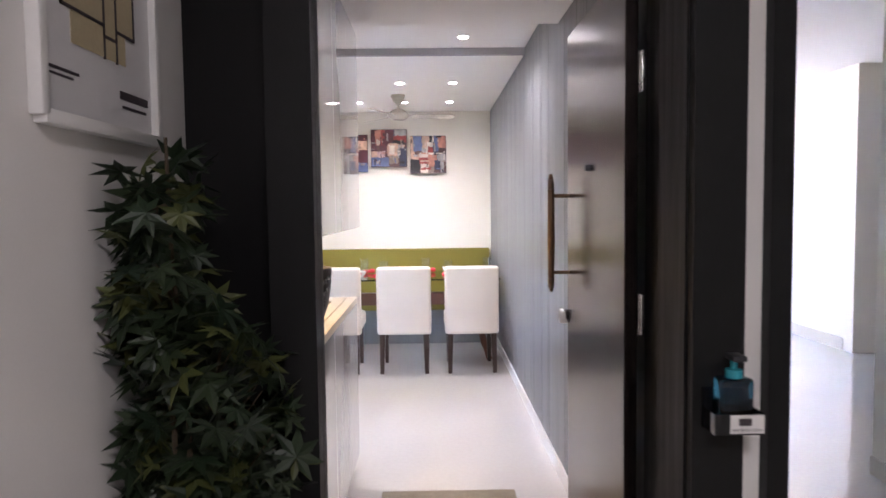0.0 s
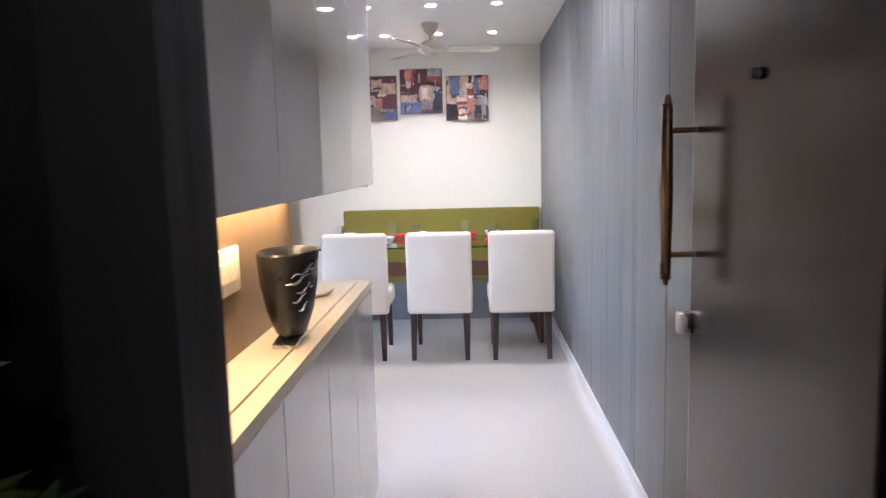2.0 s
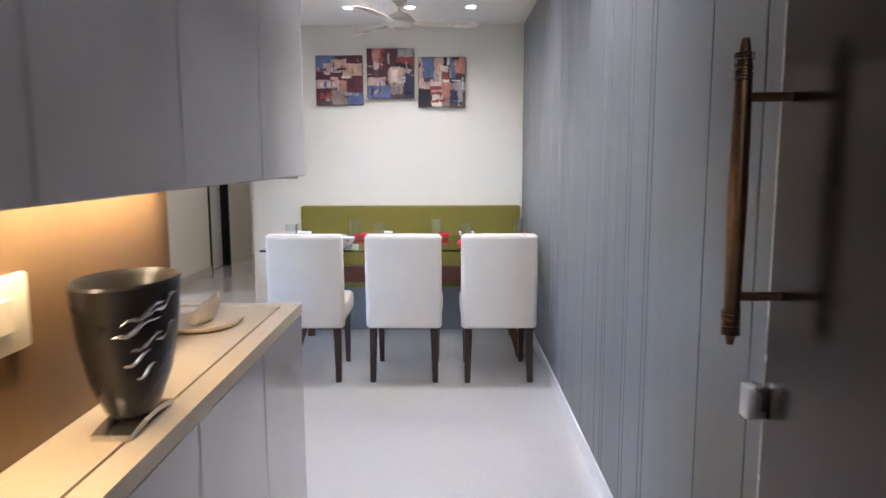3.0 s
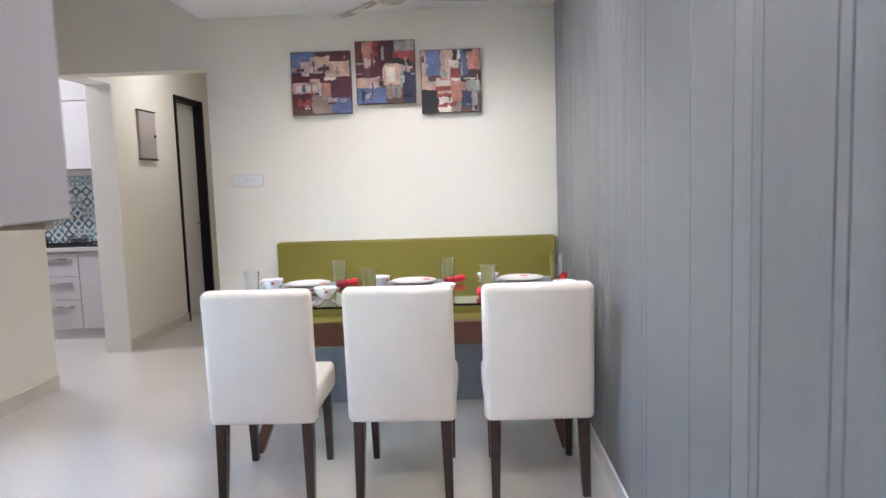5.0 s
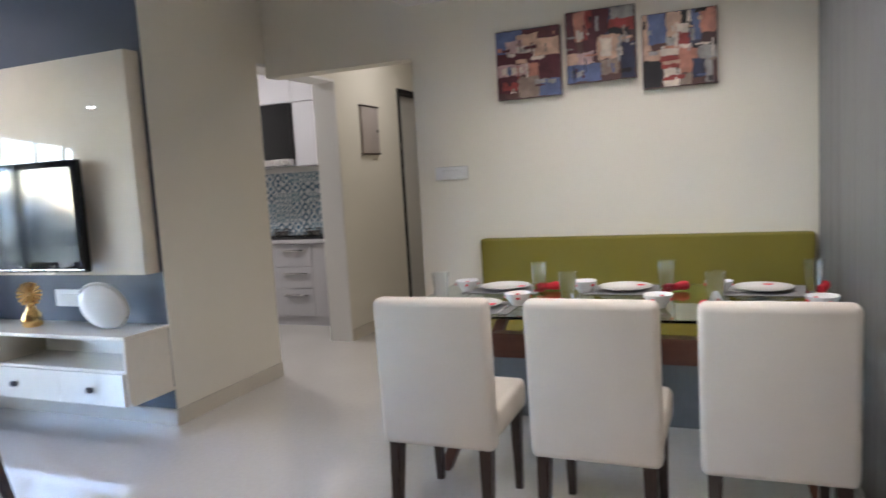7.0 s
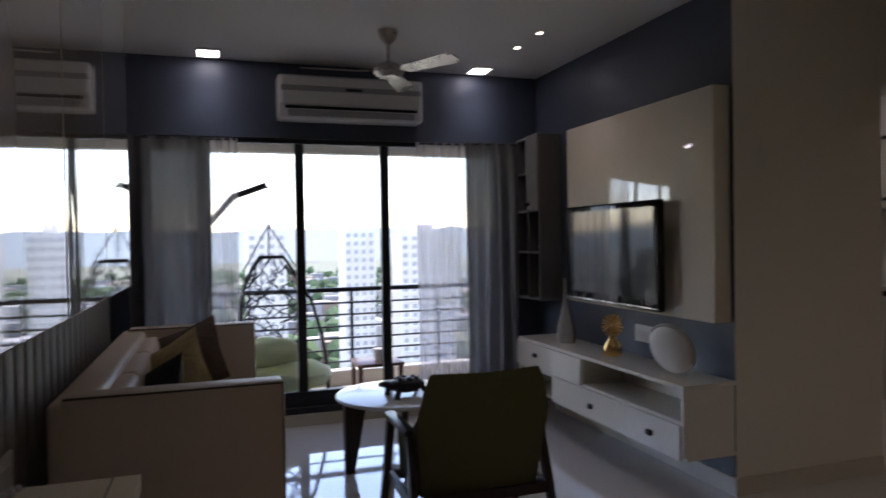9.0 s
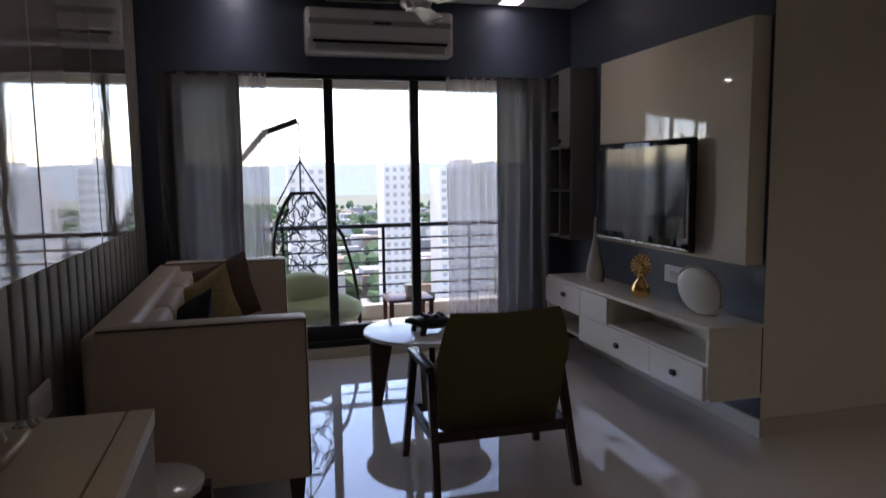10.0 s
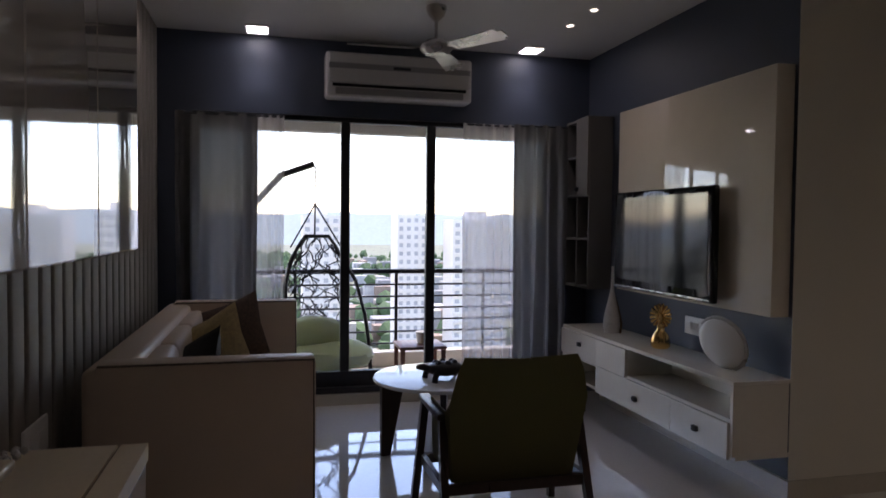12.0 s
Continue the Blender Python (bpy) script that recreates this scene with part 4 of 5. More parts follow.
def downlight(x, y, z, watts, glow, name="downlight", r=0.035):
    d = thing(name, "small round recessed ceiling downlight", "light", "ceiling downlights", (x, y, z))
    bm = B()
    lathe(bm, [(r * 0.8, -0.003), (r * 1.25, -0.006), (r * 1.3, -0.002), (r * 1.3, -0.0005)], 0, 0, 0, 20)
    part("ring", bm, FIXTURE, d)
    bm = B()
    lathe(bm, [(r * 0.85, -0.008), (r * 0.8, -0.0045)], 0, 0, 0, 20)
    part("lens", bm, glow, d)
    if watts:
        spot("downlight_lamp", x, y, z - 0.03, watts)


for x in (-0.70, -0.235, 0.225):
    for y in (5.92, 7.0):
        downlight(x, y, 2.525, 0.85 if y < 6.5 else 0.5, LAMP_WHITE)
downlight(0.25, 4.14, 2.57, 0.8, LAMP_WHITE)
downlight(0.25, 4.50, 2.57, 0.8, LAMP_WHITE)
for x, y in ((-4.34, 5.97), (-3.98, 5.97), (-4.34, 3.36)):
    downlight(x, y, 2.77, 0.4, LAMP_WHITE, r=0.024)


def square_light(x, y):
    d = thing("ceiling_light", "square white LED ceiling panel near the window wall", "light", "square ceiling panels", (x, y, 2.77))
    bm = B()
    rounded(bm, -0.095, 0.095, -0.085, 0.085, -0.012, 0, 0.003, 1)
    part("frame", bm, FIXTURE, d, smooth=False)
    bm = B()
    box(bm, -0.08, 0.08, -0.07, 0.07, -0.015, -0.0125)
    part("diffuser", bm, LAMP_COOL, d, smooth=False)
    spot("panel_lamp", x, y, 2.74, 1.6, (0.8, 0.88, 1.0), 100)


square_light(-5.02, 3.88)
square_light(-5.02, 5.95)

# added lamps, none of them seen, that brighten lobby, passage, kitchen and next flat
# the kitchen one stands in for daylight
for name, x, y, z, w, sz in (("lobby_fill", 0.3, -0.9, 2.75, 0.46, 0.3), ("passage_fill", -2.2, 9.2, 2.77, 0.22, 0.3), ("kitchen_fill", -4.1, 8.4, 2.77, 1.0, 0.4), ("flat_fill", 3.65, 4.5, 2.75, 0.03, 0.5), ("bathroom_fill", 4.7, 10.0, 2.75, 0.08, 0.3)):
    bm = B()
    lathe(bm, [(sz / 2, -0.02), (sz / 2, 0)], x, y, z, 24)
    tagged(part(name, bm, FILL_GLOW), "unseen round ceiling lamp, added to brighten the room", "light")
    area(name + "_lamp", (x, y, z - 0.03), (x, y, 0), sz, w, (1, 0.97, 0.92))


# ---- living room ----
def tv_panel():
    p = thing("wall_panel", "large glossy cream laminate panel on the television wall", "panel")
    bm = B()
    rounded(bm, -4.47, -2.875, 6.43, YT - 0.001, 0.935, 2.215, 0.004, 2)
    part("board", bm, GLOSS_CREAM, p)


tv_panel()


def television():
    t = thing("television", "wall-mounted black flat-screen television, switched off", "television")
    bm = B()
    rounded(bm, -4.33, -3.22, 6.33, 6.375, 0.965, 1.625, 0.012, 3)
    part("bezel", bm, BLACK_GLOSS, t)
    bm = B()
    box(bm, -4.285, -3.265, 6.326, 6.3295, 1.03, 1.585)
    part("screen", bm, SCREEN, t, smooth=False)
    bm = B()
    rounded(bm, -4.15, -3.40, 6.375, 6.428, 1.05, 1.55, 0.01)
    part("back_housing", bm, BLACK_GLOSS, t)
    bm = B()
    box(bm, -4.31, -3.24, 6.327, 6.3295, 0.978, 0.986)
    part("chrome_strip", bm, STEEL, t, smooth=False)


SCREEN = material("dark_screen", (0.012, 0.013, 0.016), 0.08, vary=0.05, bump=0.0, spec=0.7)
television()


def knob(parent, x, z, y):
    bm = B()
    rounded(bm, x - 0.022, x + 0.022, y - 0.022, y, z - 0.016, z + 0.016, 0.006, 2)
    part("knob", bm, DARK_METAL, parent)


def tv_unit():
    u = thing("tv_unit", "floating cream laminate television unit with open niches and drawers", "cabinet")
    x0, x1, y0, y1, z0, z1 = -4.89, -2.845, 6.2, YT - 0.001, 0.224, 0.622
    bm = B()
    rounded(bm, x0, x1, y0 + 0.0, y1, z1 - 0.022, z1, 0.002, 1)
    part("top", bm, UNIT_CREAM, u, smooth=False)
    bm = B()
    box(bm, x0, x1, y0 + 0.02, y1, z0, z0 + 0.02)
    part("bottom", bm, UNIT_CREAM, u, smooth=False)
    bm = B()
    box(bm, x0 + 0.02, x1 - 0.02, y1 - 0.012, y1, z0 + 0.02, z1 - 0.022)
    part("back", bm, UNIT_CREAM, u, smooth=False)
    for xa in (x0, -4.30, -3.91, x1 - 0.02):
        bm = B()
        box(bm, xa, xa + 0.02, y0 + (0.0 if xa in (x0, x1 - 0.02) else 0.004), y1 - 0.012, z0 + 0.02, z1 - 0.022)
        part("divider", bm, UNIT_CREAM, u, smooth=False)
    bm = B()
    box(bm, -3.89, x1 - 0.02, y0 + 0.004, y1 - 0.012, 0.415, 0.43)
    box(bm, x0 + 0.02, -4.30, y0 + 0.004, y1 - 0.012, 0.395, 0.41)
    part("shelf", bm, UNIT_CREAM, u, smooth=False)
    for xa, xb, za, zb, kx, kz in ((-3.37, -2.867, 0.226, 0.412, -3.12, 0.315), (-4.298, -3.373, 0.226, 0.412, -3.75, 0.315), (x0 + 0.002, -4.302, 0.412, 0.598, -4.55, 0.52), (-4.298, -3.893, 0.415, 0.598, None, None)):
        bm = B()
        rounded(bm, xa, xb, y0 - 0.014, y0 + 0.003, za, zb, 0.002, 1)
        d = part("drawer_front", bm, UNIT_CREAM, u, smooth=False)
        if kx:
            knob(d, kx, kz, y0 - 0.014)


tv_unit()


def corner_shelf():
    s = thing("wall_shelf", "dark tall wall shelf with open cells and a glossy door", "shelf")
    x0, x1, y0, y1, z0, z1 = -5.19, -4.76, 6.34, YT - 0.001, 0.905, 2.235
    for xa, xb, za, zb in ((x0, x0 + 0.018, z0, z1), (x1 - 0.018, x1, z0, z1), (-4.985, -4.967, z0 + 0.018, z1 - 0.018)):
        bm = B()
        box(bm, xa, xb, y0, y1, za, zb)
        part("side", bm, SHELF_GREY, s, smooth=False)
    for z in (z0, 1.28, 1.62, 1.93, z1 - 0.018):
        bm = B()
        box(bm, x0 + 0.018, -4.985, y0 + 0.004, y1, z, z + 0.018)
        box(bm, -4.967, x1 - 0.018, y0 + 0.004, y1, z, z + 0.018)
        part("board", bm, SHELF_GREY, s, smooth=False)
    bm = B()
    box(bm, x0, x1, y1 - 0.008, y1, z0, z1)
    part("back", bm, NAVY, s, smooth=False)
    bm = B()
    rounded(bm, -4.966, x1, y0 - 0.018, y0 - 0.001, 1.63, z1, 0.002, 1)
    d = part("door", bm, SHELF_GLOSS, s, "glossy grey door")
    knob(d, -4.93, 1.68, y0 - 0.018)
    bm = B()
    lathe(bm, [(0.03, 0), (0.045, 0.03), (0.04, 0.07), (0.02, 0.09), (0.024, 0.10)], -4.87, 6.43, 1.298, 18)
    one("small_vase", bm, PORCELAIN, "small white round vase on a shelf cell", "vase")
    bm = B()
    lathe(bm, [(0.03, 0), (0.04, 0.005), (0.042, 0.09), (0.036, 0.09)], -4.87, 6.43, 0.923, 18)
    one("green_pot", bm, LIME, "small green pot on the lowest shelf cell", "pot")


SHELF_GREY = material("grey_shelf_laminate", (0.13, 0.125, 0.12), 0.35, vary=0.08, scale=5)
SHELF_GLOSS = material("gloss_taupe_door", (0.18, 0.17, 0.16), 0.07, vary=0.05, coat=0.6, bump=0.004, fine=6)
corner_shelf()


def unit_ornaments():
    p = thing("pebble_vase", "flat white and silver pebble-shaped vase on the unit", "vase", at=(-3.17, 6.37, 0.622), rz=22)
    bm = B()
    bmesh.ops.create_uvsphere(bm, u_segments=32, v_segments=18, radius=1)
    for v in bm.verts:
        v.co = Vector((v.co.x * 0.138 + 0.03 * v.co.z * -1, v.co.y * 0.038, 0.135 + v.co.z * 0.135))
        v.co.z = max(v.co.z, 0.0)
    part("body", bm, PORCELAIN, p)
    bm = B()
    ring = [(0.1385 * math.cos(a) - 0.03 * math.sin(a), 0.0, max(0.004, 0.135 + 0.1355 * math.sin(a))) for a in [k * math.tau / 40 - 1.2 for k in range(24)]]
    tube(bm, ring, 0.012, 8)
    part("silver_edge", bm, CERAMIC_GREY, p)
    g = thing("gold_ornament", "shiny gold fan-tailed bird-like ornament on the unit", "ornament", at=(-3.78, 6.37, 0.622), rz=45)
    bm = B()
    lathe(bm, [(0.045, 0), (0.058, 0.012), (0.062, 0.045), (0.05, 0.085), (0.026, 0.115), (0.024, 0.135), (0.03, 0.15)], 0, 0, 0, 22, 1, 0.8)
    part("body", bm, GOLD, g)
    for i in range(15):
        a = radians(-75 + i * 22)
        bm = B()
        c, e = math.cos(a), math.sin(a)
        tube(bm, [(0.008 * c, 0, 0.205 + 0.008 * e), (0.04 * c, -0.004, 0.205 + 0.045 * e), (0.066 * c, -0.008, 0.205 + 0.074 * e), (0.07 * c, -0.008, 0.205 + 0.08 * e)], [0.004, 0.008, 0.011, 0.003], 6)
        part("feather", bm, GOLD, g)
    bm = B()
    lathe(bm, [(0.02, 0.145), (0.018, 0.17), (0.024, 0.20), (0.012, 0.22)], 0, 0, 0, 14)
    part("neck", bm, GOLD, g)
    v = thing("slender_vase", "tall slender grey vase with a hooked foot on the unit", "vase", at=(-4.42, 6.37, 0.622), rz=45)
    bm = B()
    lathe(bm, [(0.055, 0), (0.065, 0.05), (0.06, 0.12), (0.035, 0.22), (0.013, 0.32), (0.008, 0.45), (0.012, 0.48), (0.006, 0.48)], 0, 0, 0, 22, 1, 0.5)
    part("body", bm, CERAMIC_GREY, v)
    bm = B()
    tube(bm, [(0.062, 0, 0.0), (0.068, 0, 0.06), (0.055, 0, 0.14), (0.03, 0, 0.24)], [0.008, 0.010, 0.008, 0.004], 8)
    part("bronze_edge", bm, BRASS, v)


unit_ornaments()
modular_switch("switch_plate", (-3.62, YT, 0.775), 0, 0.28, 0.11, PLASTIC, "white socket and switch plate above the unit", 6)


def sofa():
    s = thing("sofa", "beige leatherette three-seat sofa with dark piping along the striped wall", "sofa")
    xa, xb, ya, yb = -4.86, -2.65, 3.30, 4.15
    for x0, x1 in ((xa, xa + 0.13), (xb - 0.13, xb)):
        bm = B()
        rounded(bm, x0, x1, ya + 0.05, yb, 0.175, 0.86, 0.018, 2)
        arm = part("arm", bm, SOFA_CLOTH, s)
        for y in (yb - 0.004, ):
            bm = B()
            for x in (x0 + 0.004, x1 - 0.004):
                tube(bm, [(x, ya + 0.06, 0.852), (x, y - 0.004, 0.852), (x, y - 0.002, 0.19)], 0.005, 6)
            part("piping", bm, PIPING, arm)
    bm = B()
    rounded(bm, xa + 0.004, xb - 0.004, ya, ya + 0.16, 0.178, 0.84, 0.03, 3)
    part("backrest", bm, SOFA_CLOTH, s)
    bm = B()
    box(bm, xa + 0.13, xb - 0.13, ya + 0.16, yb - 0.02, 0.18, 0.32)
    part("base", bm, SOFA_CLOTH, s, smooth=False)
    for i in range(3):
        w = (xb - xa - 0.26) / 3
        x0 = xa + 0.13 + i * w
        bm = B()
        rounded(bm, x0 + 0.004, x0 + w - 0.004, ya + 0.16, yb - 0.005, 0.322, 0.47, 0.035, 3)
        part("seat_cushion", bm, SOFA_CLOTH, s)
        bm = B()
        rounded(bm, x0 + 0.004, x0 + w - 0.004, ya + 0.14, ya + 0.28, 0.46, 0.80, 0.04, 3, Matrix.Translation((0, ya + 0.16, 0.47)) @ pose(0, 0, 0, 6, 0, 0) @ Matrix.Translation((0, -ya - 0.16, -0.47)))
        part("back_cushion", bm, SOFA_CLOTH, s)
    for x in (xa + 0.06, xb - 0.06):
        for y in (ya + 0.08, yb - 0.06):
            bm = B()
            slanted(bm, (x, y, 0), (x, y, 0.178), (0.035, 0.035), (0.07, 0.07))
            part("leg", bm, DARK_WOOD, s, smooth=False)


sofa()


def cushion(at, mat, label, rx, rz, size=0.40, spin=0):
    bm = B()
    bmesh.ops.create_grid(bm, x_segments=12, y_segments=12, size=size / 2)
    bmesh.ops.solidify(bm, geom=list(bm.faces), thickness=0.004)
    for v in bm.verts:
        u, w = v.co.x / (size / 2), v.co.y / (size / 2)
        puff = 0.075 * (max(0, 1 - u * u) * max(0, 1 - w * w)) ** 0.45
        v.co.z = (puff if v.co.z > -0.002 else -puff)
        k = 1 - 0.08 * (1 - abs(u * w))
        v.co.x, v.co.y = v.co.x * k, v.co.y * k
    ob = part("cushion", bm, mat)
    ob.matrix_basis = pose(*at, rx, 0, rz) @ pose(0, 0, 0, 0, 0, spin)
    return tagged(ob, label, "cushion", "cushions on the sofa")


cushion((-4.47, 3.74, 0.685), BROWN_CUSHION, "dark brown patterned cushion leaning on the sofa arm", 70, 62, 0.43, 24)
cushion((-3.90, 3.68, 0.70), GOLD_CUSHION, "mustard brocade cushion on the sofa", 70, 55, 0.38, 32)
cushion((-3.50, 3.62, 0.665), BLACK_CLOTH, "small black cushion on the sofa", 66, 30, 0.34, 30)


modular_switch("switch_plate", (-2.50, YL + 0.0145, 0.64), 180, 0.24, 0.125, PLASTIC, "white socket plate on the striped living room wall", 2)


def side_table():
    t = thing("side_table", "small round white side table with dark legs by the sofa", "table", at=(-2.13, 3.60, 0))
    bm = B()
    lathe(bm, [(0.16, 0.435), (0.17, 0.44), (0.17, 0.455), (0.16, 0.46)], 0, 0, 0, 36)
    part("tabletop", bm, PORCELAIN, t)
    for a in (85, 205, 325):
        bm = B()
        c, s = math.cos(radians(a)), math.sin(radians(a))
        slanted(bm, (0.2 * c, 0.2 * s, 0), (0.16 * c, 0.16 * s, 0.445), (0.035, 0.035), (0.06, 0.06))
        part("leg", bm, DARK_WOOD, t, smooth=False)


side_table()


def coffee_table():
    t = thing("coffee_table", "round white coffee table on broad tapered dark legs", "table", at=(-4.03, 4.99, 0))
    bm = B()
    lathe(bm, [(0.38, 0.425), (0.405, 0.432), (0.41, 0.44), (0.405, 0.452), (0.39, 0.455)], 0, 0, 0, 56)
    part("tabletop", bm, PORCELAIN, t)
    for a in (-80, 40, 160):
        bm = B()
        slanted(bm, (0.35, 0, 0), (0.31, 0, 0.425), (0.055, 0.035), (0.14, 0.045))
        bm.transform(pose(0, 0, 0, 0, 0, a))
        part("leg", bm, DARK_WOOD, t, smooth=False)


coffee_table()

bm = B()
bmesh.ops.create_uvsphere(bm, u_segments=20, v_segments=12, radius=1, matrix=Matrix.Translation((0, 0, 0.065)) @ Matrix.Diagonal((0.085, 0.12, 0.045, 1)))
for sx in (-1, 1):
    for sy in (-1, 1):
        tube(bm, [(sx * 0.05, sy * 0.07, 0.06), (sx * 0.075, sy * 0.095, 0.03), (sx * 0.075, sy * 0.10, 0.0)], [0.02, 0.018, 0.02], 8)
tube(bm, [(0, -0.10, 0.065), (0, -0.15, 0.085), (0, -0.185, 0.085)], [0.022, 0.02, 0.012], 8)
for i in range(6):
    a = i * math.tau / 6
    bmesh.ops.create_uvsphere(bm, u_segments=8, v_segments=6, radius=0.022, matrix=Matrix.Translation((0.04 * math.cos(a), 0.06 * math.sin(a), 0.098)))
ob = one("turtle_ornament", bm, DARK_METAL, "dark metal turtle ornament on the coffee table", "ornament")
ob.matrix_basis = pose(-3.92, 5.0, 0.456, 0, 0, 10)


def armchair():
    c = thing("armchair", "olive upholstered armchair with a dark wooden frame", "chair", at=(-2.89, 5.015, 0), rz=0)
    # shell: curved back swept round into the arms
    bm = B()
    rows = []
    for j in range(9):
        v = j / 8
        row = []
        for i in range(29):
            u = -1 + i / 14
            side = max(0.0, (abs(u) - 0.68) / 0.32)
            fall = min(1.0, max(0.0, (abs(u) - 0.58) / 0.19))
            top = 0.825 + 0.02 * abs(u) - 0.25 * fall * fall * (3 - 2 * fall)
            low = 0.26 + 0.05 * max(0.0, abs(u) - 0.35)
            z = low + (top - low) * v
            wide = 0.285 + 0.03 * v
            x = 0.16 + 0.08 * v - 0.36 * side ** 1.3
            y = wide * math.copysign(min(1.0, abs(u) / 0.72) ** 0.92, u)
            row.append(bm.verts.new((x, y, z)))
        rows.append(row)
    for r0, r1 in zip(rows, rows[1:]):
        for i in range(28):
            bm.faces.new((r0[i], r0[i + 1], r1[i + 1], r1[i]))
    bmesh.ops.solidify(bm, geom=list(bm.faces), thickness=0.03)
    part("backrest", bm, OLIVE_DARK, c)
    bm = B()
    rounded(bm, -0.30, 0.125, -0.27, 0.27, 0.29, 0.41, 0.035, 3)
    part("seat", bm, OLIVE_DARK, c)
    for s in (-1, 1):
        bm = B()
        slanted(bm, (0.27, s * 0.335, 0), (0.10, s * 0.315, 0.57), (0.035, 0.032), (0.045, 0.035))
        part("leg", bm, DARK_WOOD, c, smooth=False)
        bm = B()
        slanted(bm, (-0.28, s * 0.36, 0), (-0.20, s * 0.325, 0.545), (0.035, 0.032), (0.045, 0.035))
        part("leg", bm, DARK_WOOD, c, smooth=False)
        bm = B()
        rounded(bm, -0.25, 0.14, s * 0.32 - 0.028, s * 0.32 + 0.028, 0.545, 0.575, 0.01, 2)
        part("armrest", bm, DARK_WOOD, c)
        bm = B()
        box(bm, -0.25, 0.20, s * 0.325 - 0.012, s * 0.325 + 0.012, 0.24, 0.285)
        part("side_rail", bm, DARK_WOOD, c, smooth=False)
    for x in (0.185, -0.235):
        bm = B()
        box(bm, x - 0.012, x + 0.012, -0.325, 0.325, 0.24, 0.285)
        part("rail", bm, DARK_WOOD, c, smooth=False)


armchair()


def air_conditioner():
    a = thing("air_conditioner", "white split air conditioner with a grey front panel above the window", "air conditioner")
    y0, y1, z0, z1 = 4.36, 5.47, 2.32, 2.65
    bm = B()
    rounded(bm, XW + 0.001, XW + 0.19, y0, y1, z0, z1, 0.025, 3)
    part("body", bm, AC_PLASTIC, a)
    bm = B()
    rounded(bm, XW + 0.17, XW + 0.206, y0 + 0.02, y1 - 0.02, z0 + 0.105, z1 - 0.012, 0.016, 3)
    panel = part("front_panel", bm, AC_PLASTIC, a)
    bm = B()
    rounded(bm, XW + 0.2, XW + 0.209, y0 + 0.022, y1 - 0.022, z1 - 0.125, z1 - 0.085, 0.002, 1)
    part("band", bm, AC_PANEL, panel, "darker grey band")
    bm = B()
    rounded(bm, XW + 0.206, XW + 0.213, 4.855, 4.985, z1 - 0.117, z1 - 0.096, 0.002, 1)
    part("badge", bm, DARK_METAL, panel)
    bm = B()
    rounded(bm, XW + 0.15, XW + 0.194, y0 + 0.07, y1 - 0.07, z0 + 0.02, z0 + 0.07, 0.006, 2)
    part("louvre", bm, AC_PANEL, a)
    bm = B()
    box(bm, XW + 0.188, XW + 0.1935, y0 + 0.05, y1 - 0.05, z0 + 0.075, z0 + 0.098)
    part("slot", bm, BLACK_GLOSS, a, smooth=False)


air_conditioner()


# ---- window and curtains ----
def window():
    w = tagged(new("window_1"), "sliding balcony window in a dark metal frame", "window", "", "structure")
    x0, x1 = XW - 0.09, XW - 0.03
    for y0, y1, z0, z1 in ((3.42, 6.22, 0.085, 0.245), (3.42, 6.22, 2.165, 2.2), (3.42, 3.47, 0.245, 2.165), (6.17, 6.22, 0.245, 2.165), (4.495, 4.565, 0.245, 2.165), (5.17, 5.24, 0.245, 2.165)):
        bm = B()
        rounded(bm, x0, x1, y0, y1, z0, z1, 0.004, 1)
        part("window_frame", bm, DARK_METAL, w, smooth=False)
    bm = B()
    box(bm, XW - 0.06, XW + 0.02, 3.42, 6.22, 0.086, 0.13)
    part("track", bm, DARK_METAL, w, smooth=False)
    for y0, y1 in ((3.47, 4.495), (4.565, 5.17), (5.24, 6.17)):
        bm = B()
        box(bm, XW - 0.063, XW - 0.058, y0, y1, 0.245, 2.165)
        p = part("pane", bm, PANE, w, smooth=False)
        p.visible_shadow = False


window()


def curtain(y0, y1, z0, z1, x, folds, mat, label, amp=0.045, seed=0, tops=True):
    random.seed(seed)
    c = thing("curtain", label, "curtain")
    bm = B()
    n = folds * 10
    ph = [random.uniform(-0.5, 0.5) for _ in range(folds + 2)]
    cols = []
    for i in range(n + 1):
        u = i / n
        col = []
        for j in range(9):
            v = j / 8
            a = amp * (0.55 + 0.45 * (1 - v)) * (0.8 + 0.4 * math.sin(7 * u + seed))
            col.append(bm.verts.new((x + a * math.sin(u * folds * math.tau + ph[int(u * folds)] * 0.6 * (1 - v)), y0 + (y1 - y0) * u + 0.012 * math.sin(5 * v + 9 * u) * (1 - v), z0 + (z1 - z0) * v)))
        cols.append(col)
    for a, b in zip(cols, cols[1:]):
        for j in range(8):
            bm.faces.new((a[j], b[j], b[j + 1], a[j + 1]))
    part("cloth", bm, mat, c)
    bm = B()
    tube(bm, [(x, y0 + 0.01, z1 - 0.01), (x, y1 - 0.01, z1 - 0.01)], 0.008, 8)
    part("track", bm, DARK_METAL, c)


curtain(3.32, 3.88, 0.06, 2.17, XW + 0.13, 4, DRAPE, "grey opaque drape gathered beside the sofa", 0.055, seed=1)
curtain(3.78, 4.07, 0.06, 2.18, XW + 0.06, 5, SHEER, "sheer grey curtain gathered at the window", 0.03, seed=2)
curtain(5.44, 5.88, 0.06, 2.19, XW + 0.06, 6, SHEER, "sheer grey curtain hanging before the window", 0.03, seed=3)
curtain(5.84, 6.30, 0.06, 2.19, XW + 0.13, 4, DRAPE, "grey opaque drape gathered beside the shelf", 0.055, seed=4)

